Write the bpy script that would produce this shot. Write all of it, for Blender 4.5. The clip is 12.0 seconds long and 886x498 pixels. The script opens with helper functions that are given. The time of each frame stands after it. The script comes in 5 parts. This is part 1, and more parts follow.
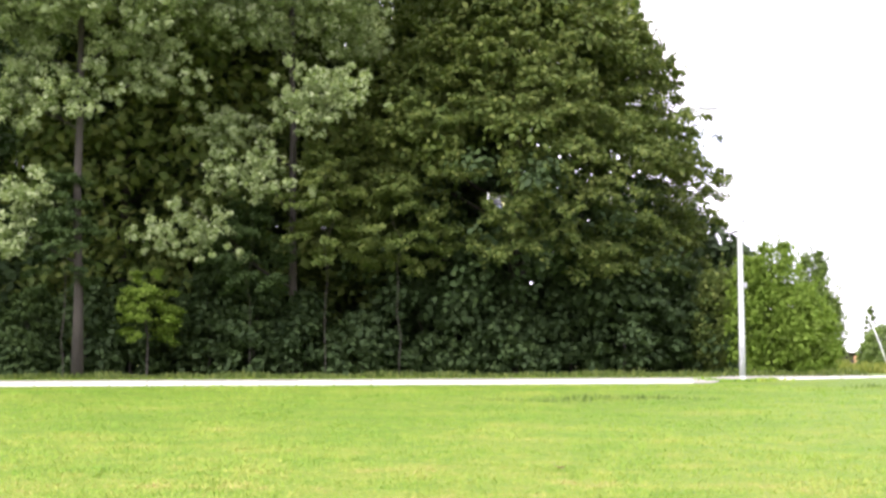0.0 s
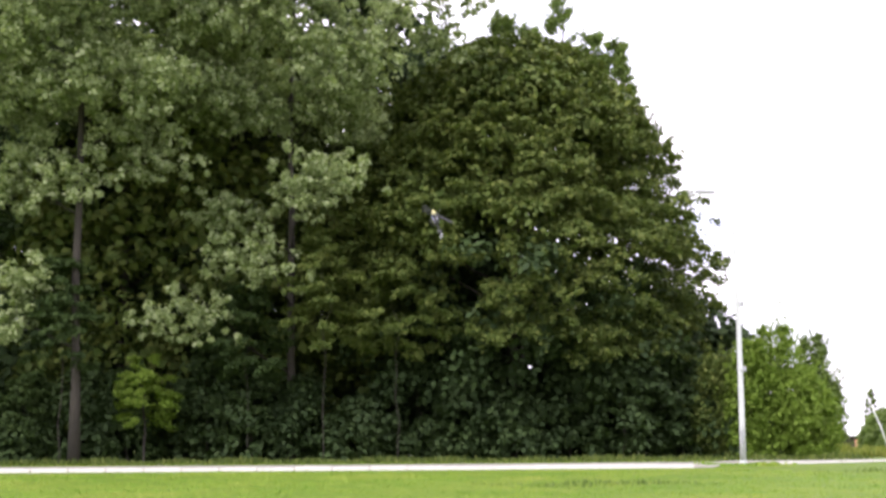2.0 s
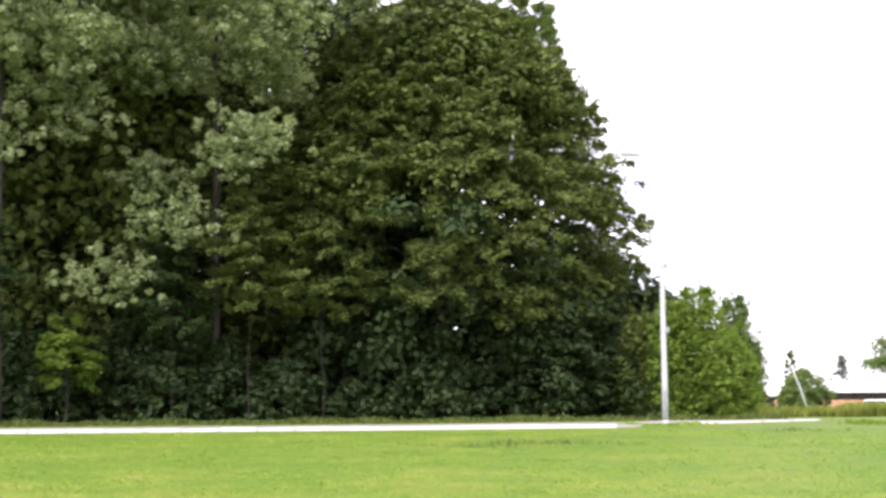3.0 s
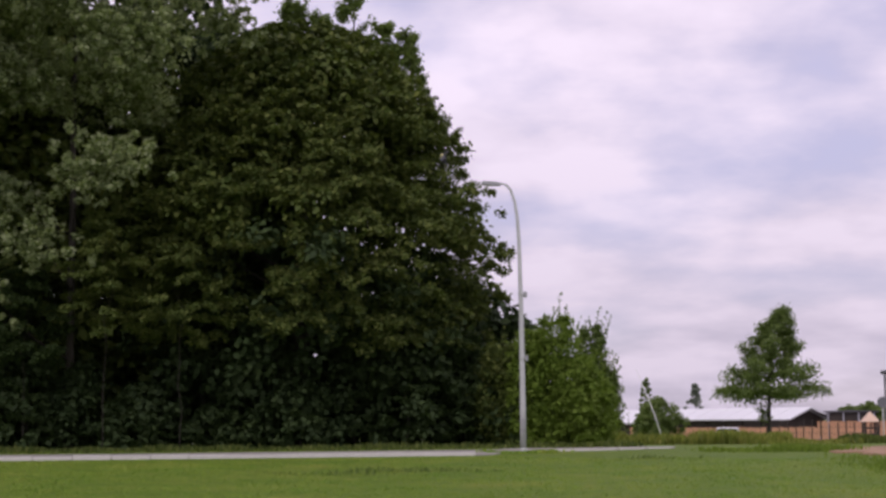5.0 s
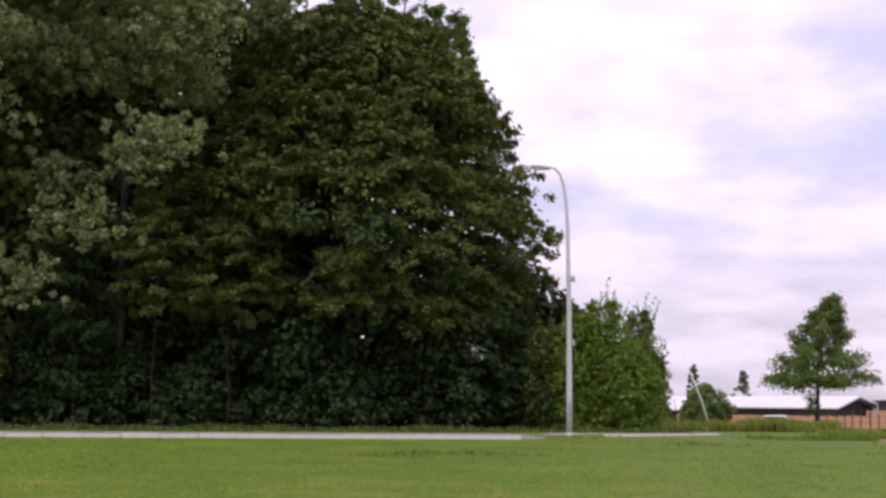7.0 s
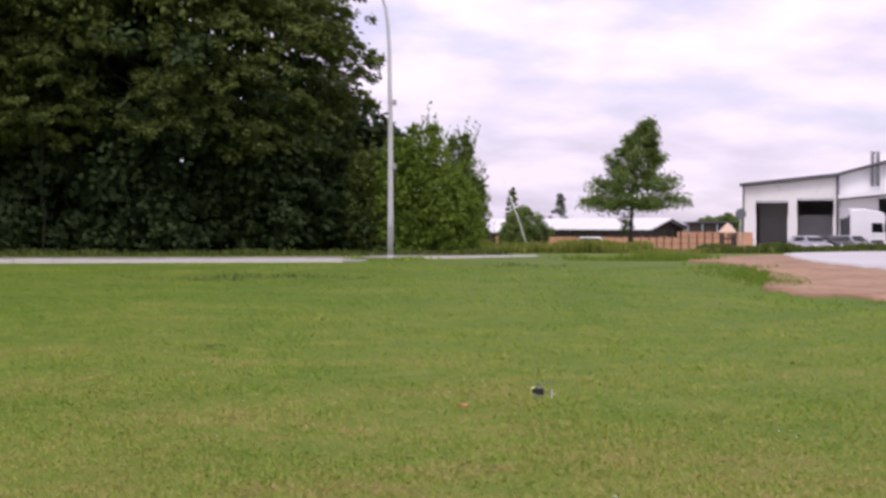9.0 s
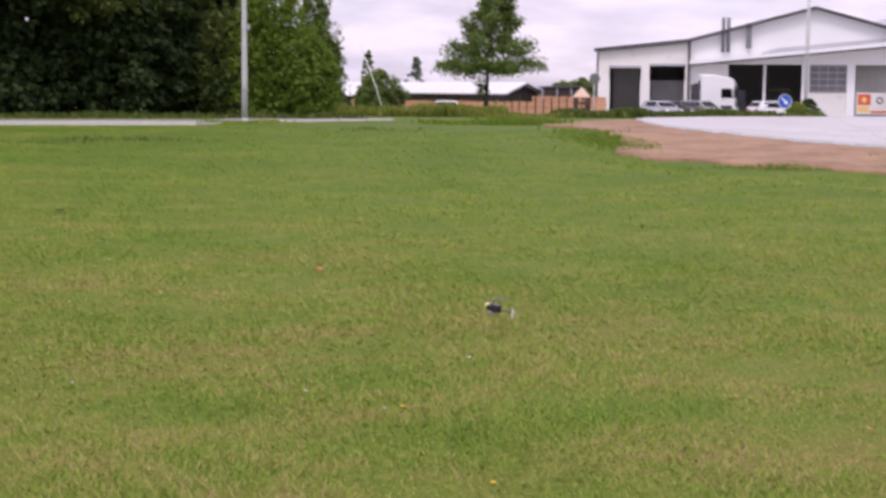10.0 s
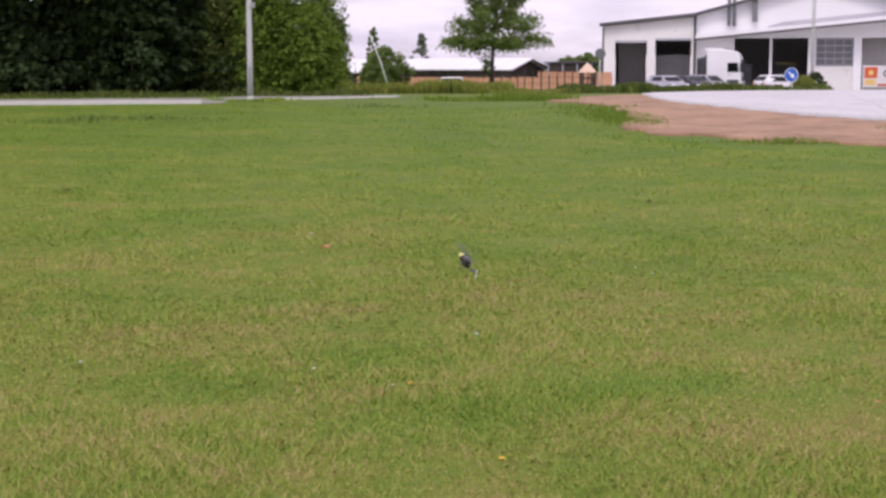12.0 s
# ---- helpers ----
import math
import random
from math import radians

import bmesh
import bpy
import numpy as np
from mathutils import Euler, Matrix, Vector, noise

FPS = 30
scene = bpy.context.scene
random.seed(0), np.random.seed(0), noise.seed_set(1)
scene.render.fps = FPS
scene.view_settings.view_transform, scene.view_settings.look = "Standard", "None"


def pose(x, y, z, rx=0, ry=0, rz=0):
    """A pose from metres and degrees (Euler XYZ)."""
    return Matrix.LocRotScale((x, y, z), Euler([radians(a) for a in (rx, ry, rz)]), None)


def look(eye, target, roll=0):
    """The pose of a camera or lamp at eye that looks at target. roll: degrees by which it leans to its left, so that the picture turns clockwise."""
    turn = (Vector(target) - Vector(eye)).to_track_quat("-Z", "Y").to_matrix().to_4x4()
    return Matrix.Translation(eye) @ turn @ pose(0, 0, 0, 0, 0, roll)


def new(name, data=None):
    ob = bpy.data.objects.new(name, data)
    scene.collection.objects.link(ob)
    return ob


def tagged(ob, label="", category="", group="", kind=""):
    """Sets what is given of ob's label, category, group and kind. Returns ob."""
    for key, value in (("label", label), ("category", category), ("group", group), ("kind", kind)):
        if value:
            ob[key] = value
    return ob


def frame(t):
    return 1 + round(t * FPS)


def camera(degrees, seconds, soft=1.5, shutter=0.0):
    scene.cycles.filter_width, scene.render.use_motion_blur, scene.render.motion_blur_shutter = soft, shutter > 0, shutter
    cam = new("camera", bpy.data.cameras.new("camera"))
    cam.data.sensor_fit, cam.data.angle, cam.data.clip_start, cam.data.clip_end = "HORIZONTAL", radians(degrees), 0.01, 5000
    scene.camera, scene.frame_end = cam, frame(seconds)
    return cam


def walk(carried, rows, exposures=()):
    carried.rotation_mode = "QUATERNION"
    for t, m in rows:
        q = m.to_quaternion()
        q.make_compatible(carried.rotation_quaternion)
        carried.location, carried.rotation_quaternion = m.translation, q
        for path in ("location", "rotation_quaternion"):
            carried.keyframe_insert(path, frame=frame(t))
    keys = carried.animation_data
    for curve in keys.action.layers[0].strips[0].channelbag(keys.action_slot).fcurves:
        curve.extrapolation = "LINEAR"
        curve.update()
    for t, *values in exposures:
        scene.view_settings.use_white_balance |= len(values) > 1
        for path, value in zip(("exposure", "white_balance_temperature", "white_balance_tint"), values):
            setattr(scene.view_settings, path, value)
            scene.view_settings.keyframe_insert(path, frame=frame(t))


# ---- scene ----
EYE = (0.0, 0.0, 1.6)


def view(yaw, pitch, roll):
    """Camera pose at the operator's stand: degrees to the right of +y, upward, and anticlockwise."""
    a, b = radians(yaw), radians(pitch)
    way = Vector((math.sin(a) * math.cos(b), math.cos(a) * math.cos(b), math.sin(b)))
    return look(EYE, Vector(EYE) + 20 * way, -roll)


cam = camera(33.29, 12.0, soft=2.85, shutter=0.4)
PATH = [
    (0.0, view(-11.37, 3.89, 0.21)),
    (0.5, view(-10.72, 2.79, 0.19)),
    (1.0, view(-9.07, 5.75, 0.03)),
    (1.5, view(-9.96, 8.89, -0.09)),
    (2.0, view(-11.29, 7.14, 0.38)),
    (2.5, view(-10.71, 5.60, 0.40)),
    (3.0, view(-8.43, 5.62, 0.46)),
    (3.5, view(-6.00, 6.63, 0.33)),
    (3.7, view(-5.32, 5.96, 0.59)),
    (5.3, view(-2.94, 7.23, 0.32)),
    (5.5, view(-4.26, 8.05, 0.22)),
    (6.0, view(-6.00, 6.97, -0.24)),
    (6.5, view(-5.50, 6.77, -0.41)),
    (6.7, view(-5.36, 6.56, -0.47)),
    (8.3, view(-0.03, 0.78, 0.24)),
    (8.5, view(0.76, -0.16, 0.35)),
    (9.0, view(2.03, -0.79, -0.16)),
    (9.5, view(5.13, -3.50, -0.13)),
    (10.0, view(7.64, -6.02, -0.53)),
    (10.5, view(9.31, -6.96, -0.56)),
    (11.0, view(8.74, -6.62, -0.63)),
    (11.5, view(7.98, -6.81, -0.16)),
    (12.0, view(7.38, -6.92, -0.05)),
]
walk(cam, PATH, exposures=[
    (0.0, 1.68, 6500, 10), (0.6, 1.45, 6500, 10), (1.5, 1.22, 6500, 10), (2.2, 1.22, 6500, 10), (3.0, 1.35, 6500, 10), (3.7, 1.08, 6500, 10),
    (5.3, -0.5, 6500, 19), (5.6, -0.44, 6500, 19), (6.0, -0.18, 6500, 18), (6.7, -0.04, 6500, 18), (8.3, 0.02, 6500, 18), (12.0, 0.08, 6500, 17)])

# ---------------------------------------------------------------- sky and sun
SUN_ELEVATION, SUN_AZIMUTH = radians(52), radians(205)
world = bpy.data.worlds.new("sky")
scene.world = world
world.use_nodes = True
wn, wl = world.node_tree.nodes, world.node_tree.links
wn.clear()
sky = wn.new("ShaderNodeTexSky")
sky.sky_type, sky.sun_disc = "NISHITA", False
sky.sun_elevation, sky.sun_rotation = SUN_ELEVATION, SUN_AZIMUTH
coord = wn.new("ShaderNodeTexCoord")
split = wn.new("ShaderNodeSeparateXYZ")
wl.new(coord.outputs["Generated"], split.inputs[0])


def wmath(op, a, b):
    n = wn.new("ShaderNodeMath")
    n.operation = op
    for i, v in enumerate((a, b)):
        if isinstance(v, (int, float)):
            n.inputs[i].default_value = v
        else:
            wl.new(v, n.inputs[i])
    return n.outputs[0]


height = wmath("ADD", wmath("MAXIMUM", split.outputs["Z"], 0.0), 0.24)
plane = wn.new("ShaderNodeCombineXYZ")
wl.new(wmath("DIVIDE", split.outputs["X"], height), plane.inputs[0])
wl.new(wmath("DIVIDE", split.outputs["Y"], height), plane.inputs[1])
banks = wn.new("ShaderNodeTexNoise")
banks.inputs["Scale"].default_value, banks.inputs["Detail"].default_value = 1.6, 6
banks.inputs["Roughness"].default_value = 0.52
wl.new(plane.outputs[0], banks.inputs["Vector"])
cover = wn.new("ShaderNodeValToRGB")
cover.color_ramp.elements[0].position, cover.color_ramp.elements[0].color = 0.36, (0.66, 0.66, 0.66, 1)
cover.color_ramp.elements[1].position, cover.color_ramp.elements[1].color = 0.52, (1, 1, 1, 1)
wl.new(banks.outputs["Fac"], cover.inputs[0])
tops = wn.new("ShaderNodeTexNoise")
tops.inputs["Scale"].default_value, tops.inputs["Detail"].default_value = 3.2, 5
wl.new(plane.outputs[0], tops.inputs["Vector"])
cloud = wn.new("ShaderNodeValToRGB")
cloud.color_ramp.elements[0].position, cloud.color_ramp.elements[0].color = 0.34, (0.88, 0.82, 0.99, 1)
cloud.color_ramp.elements[1].position, cloud.color_ramp.elements[1].color = 0.60, (1.20, 1.10, 1.27, 1)
wl.new(tops.outputs["Fac"], cloud.inputs[0])
clear_sky = wn.new("ShaderNodeVectorMath")
clear_sky.operation = "MULTIPLY"
clear_sky.inputs[1].default_value = (0.165, 0.15, 0.19)
wl.new(sky.outputs[0], clear_sky.inputs[0])
blend = wn.new("ShaderNodeMix")
blend.data_type = "RGBA"
wl.new(cover.outputs[0], blend.inputs[0])
wl.new(clear_sky.outputs[0], blend.inputs[6])
wl.new(cloud.outputs[0], blend.inputs[7])
haze = wn.new("ShaderNodeMapRange")
haze.inputs[1].default_value, haze.inputs[2].default_value, haze.inputs[3].default_value, haze.inputs[4].default_value = 0.0, 0.22, 0.75, 1.0
wl.new(split.outputs["Z"], haze.inputs[0])
veil = wn.new("ShaderNodeVectorMath")
veil.operation = "SCALE"
wl.new(blend.outputs[2], veil.inputs[0])
wl.new(haze.outputs[0], veil.inputs["Scale"])
back = wn.new("ShaderNodeBackground")
back.inputs["Strength"].default_value = 1.0
wl.new(veil.outputs[0], back.inputs[0])
wl.new(back.outputs[0], wn.new("ShaderNodeOutputWorld").inputs[0])

sun = new("sun", bpy.data.lights.new("sun", "SUN"))
sun.data.energy, sun.data.angle, sun.data.color = 1.2, radians(15), (1.0, 0.95, 0.87)
sun.matrix_world = look((0, 0, 60), Vector((0, 0, 60)) - Vector((
    math.sin(SUN_AZIMUTH) * math.cos(SUN_ELEVATION), math.cos(SUN_AZIMUTH) * math.cos(SUN_ELEVATION), math.sin(SUN_ELEVATION))))


# ---------------------------------------------------------------- materials
def ramp_of(nodes, stops):
    r = nodes.new("ShaderNodeValToRGB")
    while len(r.color_ramp.elements) < len(stops):
        r.color_ramp.elements.new(0.5)
    for e, (p, c) in zip(r.color_ramp.elements, stops):
        e.position, e.color = p, (*c, 1)
    return r


def noise_of(nodes, links, where, scale, detail=4, rough=0.55):
    n = nodes.new("ShaderNodeTexNoise")
    n.inputs["Scale"].default_value, n.inputs["Detail"].default_value, n.inputs["Roughness"].default_value = scale, detail, rough
    links.new(where, n.inputs["Vector"])
    return n.outputs["Fac"]


def mix_of(nodes, links, a, b, fac, mode="MIX"):
    m = nodes.new("ShaderNodeMix")
    m.data_type, m.blend_type = "RGBA", mode
    for slot, v in ((0, fac), (6, a), (7, b)):
        if isinstance(v, (int, float)):
            m.inputs[slot].default_value = v
        elif isinstance(v, tuple):
            m.inputs[slot].default_value = (*v, 1)
        else:
            links.new(v, m.inputs[slot])
    return m.outputs[2]


def surface(name, low, high, rough=0.6, metal=0.0, broad=0.6, fine=18.0, bump=0.15, spread=0.01, world_space=False, speck=None):
    """A painted, mineral or metal surface: broad stains, fine grain and relief."""
    m = bpy.data.materials.new(name)
    m.use_nodes = True
    n, l = m.node_tree.nodes, m.node_tree.links
    b = n["Principled BSDF"]
    where = n.new("ShaderNodeNewGeometry").outputs["Position"] if world_space else n.new("ShaderNodeTexCoord").outputs["Object"]
    big, small = noise_of(n, l, where, broad), noise_of(n, l, where, fine, 5, 0.65)
    r = ramp_of(n, [(0.3, low), (0.7, high)])
    l.new(mix_of(n, l, big, small, 0.45), r.inputs[0])
    colour = r.outputs[0]
    if speck:
        spots = ramp_of(n, [(0.60, (0, 0, 0)), (0.68, (1, 1, 1))])
        l.new(noise_of(n, l, where, broad * 2.7, 6, 0.7), spots.inputs[0])
        colour = mix_of(n, l, colour, speck, spots.outputs[0])
    l.new(colour, b.inputs["Base Color"])
    rr = n.new("ShaderNodeMapRange")
    rr.inputs[3].default_value, rr.inputs[4].default_value = max(rough - 0.12, 0.05), min(rough + 0.12, 1)
    l.new(small, rr.inputs[0])
    l.new(rr.outputs[0], b.inputs["Roughness"])
    b.inputs["Metallic"].default_value = metal
    if bump:
        bp = n.new("ShaderNodeBump")
        bp.inputs["Strength"].default_value, bp.inputs["Distance"].default_value = bump, spread
        l.new(small, bp.inputs["Height"])
        l.new(bp.outputs[0], b.inputs["Normal"])
    return m


def foliage(name, stops, through_light=0.3, gloss=0.12, patch=0.5):
    """Leaves: a shade for each leaf, broad drifts over the plant, light passing through."""
    m = bpy.data.materials.new(name)
    m.use_nodes = True
    n, l = m.node_tree.nodes, m.node_tree.links
    b, out = n["Principled BSDF"], n["Material Output"]
    geo = n.new("ShaderNodeNewGeometry")
    drift = noise_of(n, l, geo.outputs["Position"], 0.45, 3)
    value = mix_of(n, l, geo.outputs["Random Per Island"], drift, patch)
    r = ramp_of(n, stops)
    l.new(value, r.inputs[0])
    l.new(r.outputs[0], b.inputs["Base Color"])
    b.inputs["Roughness"].default_value = 0.55
    b.inputs["Specular IOR Level"].default_value = gloss
    tr = n.new("ShaderNodeBsdfTranslucent")
    l.new(mix_of(n, l, r.outputs[0], (1.0, 1.1, 0.5), 0.8, "MULTIPLY"), tr.inputs[0])
    mx = n.new("ShaderNodeMixShader")
    mx.inputs[0].default_value = through_light
    l.new(b.outputs[0], mx.inputs[1])
    l.new(tr.outputs[0], mx.inputs[2])
    l.new(mx.outputs[0], out.inputs[0])
    return m


def turf(name, blades):
    """Mown grass: lush green, yellowed and thin brown patches on the same drifts for soil and blades."""
    m = bpy.data.materials.new(name)
    m.use_nodes = True
    n, l = m.node_tree.nodes, m.node_tree.links
    b = n["Principled BSDF"]
    geo = n.new("ShaderNodeNewGeometry")
    where = geo.outputs["Position"]
    stretch = n.new("ShaderNodeMapping")
    stretch.inputs["Scale"].default_value = (0.75, 1.0, 1.0)
    l.new(where, stretch.inputs[0])
    broad = noise_of(n, l, stretch.outputs[0], 0.55, 6, 0.62)
    mid = noise_of(n, l, where, 2.7, 5, 0.65)
    fine = noise_of(n, l, where, 23.0, 4, 0.7)
    base = mix_of(n, l, broad, mid, 0.5)
    # ramp value falls as y grows: greener turf farther out
    far_green = n.new("ShaderNodeMapRange")
    far_green.inputs[1].default_value, far_green.inputs[2].default_value, far_green.inputs[3].default_value, far_green.inputs[4].default_value = 8.0, 27.0, -0.012, 0.100
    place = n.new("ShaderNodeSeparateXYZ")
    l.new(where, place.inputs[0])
    l.new(place.outputs["Y"], far_green.inputs[0])
    greened = n.new("ShaderNodeMath")
    greened.operation = "SUBTRACT"
    l.new(base, greened.inputs[0])
    l.new(far_green.outputs[0], greened.inputs[1])
    base = greened.outputs[0]
    for px, py, rx, ry, dry in ((0.45, 9.8, 0.5, 0.4, 0.14), (0.6, 8.3, 0.4, 0.45, -0.10), (2.1, 6.3, 0.7, 0.5, 0.11), (-0.3, 9.0, 0.6, 0.5, 0.09), (-0.3, 7.5, 0.5, 0.4, -0.09), (1.0, 6.7, 0.7, 0.5, -0.10), (2.4, 9.0, 0.8, 0.7, 0.06), (2.0, 12.6, 0.8, 0.8, -0.08), (2.0, 7.3, 0.6, 0.4, -0.09)):
        spot = n.new("ShaderNodeMapping")
        spot.inputs["Location"].default_value, spot.inputs["Scale"].default_value = (-px / rx, -py / ry, 0), (1 / rx, 1 / ry, 0)
        l.new(where, spot.inputs[0])
        far_off = n.new("ShaderNodeVectorMath")
        far_off.operation = "LENGTH"
        l.new(spot.outputs[0], far_off.inputs[0])
        worn = n.new("ShaderNodeMapRange")
        worn.interpolation_type = "SMOOTHSTEP"
        worn.inputs[1].default_value, worn.inputs[2].default_value, worn.inputs[3].default_value, worn.inputs[4].default_value = 0.2, 1.4, dry, 0.0
        l.new(far_off.outputs["Value"], worn.inputs[0])
        add = n.new("ShaderNodeMath")
        l.new(base, add.inputs[0])
        l.new(worn.outputs[0], add.inputs[1])
        base = add.outputs[0]
    if blades:
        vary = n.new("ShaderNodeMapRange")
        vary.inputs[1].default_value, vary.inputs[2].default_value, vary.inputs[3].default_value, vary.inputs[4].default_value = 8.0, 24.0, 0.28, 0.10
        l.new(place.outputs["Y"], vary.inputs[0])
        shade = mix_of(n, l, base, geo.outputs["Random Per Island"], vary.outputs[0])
        stops = [(0.35, (0.150, 0.270, 0.030)), (0.455, (0.235, 0.330, 0.046)), (0.545, (0.35, 0.37, 0.085)), (0.64, (0.44, 0.34, 0.16))]
    else:
        shade = mix_of(n, l, base, fine, 0.3)
        stops = [(0.36, (0.088, 0.152, 0.012)), (0.47, (0.120, 0.178, 0.016)), (0.55, (0.158, 0.184, 0.023)), (0.63, (0.205, 0.172, 0.046))]
    r = ramp_of(n, stops)
    l.new(shade, r.inputs[0])
    l.new(r.outputs[0], b.inputs["Base Color"])
    b.inputs["Roughness"].default_value = 0.75
    b.inputs["Specular IOR Level"].default_value = 0.2
    if not blades:
        bp = n.new("ShaderNodeBump")
        bp.inputs["Strength"].default_value, bp.inputs["Distance"].default_value = 0.6, 0.04
        l.new(fine, bp.inputs["Height"])
        l.new(bp.outputs[0], b.inputs["Normal"])
    return m


def glass(name, tint):
    m = bpy.data.materials.new(name)
    m.use_nodes = True
    b = m.node_tree.nodes["Principled BSDF"]
    b.inputs["Base Color"].default_value = (*tint, 1)
    b.inputs["Roughness"].default_value = 0.06
    b.inputs["Specular IOR Level"].default_value = 0.8
    return m


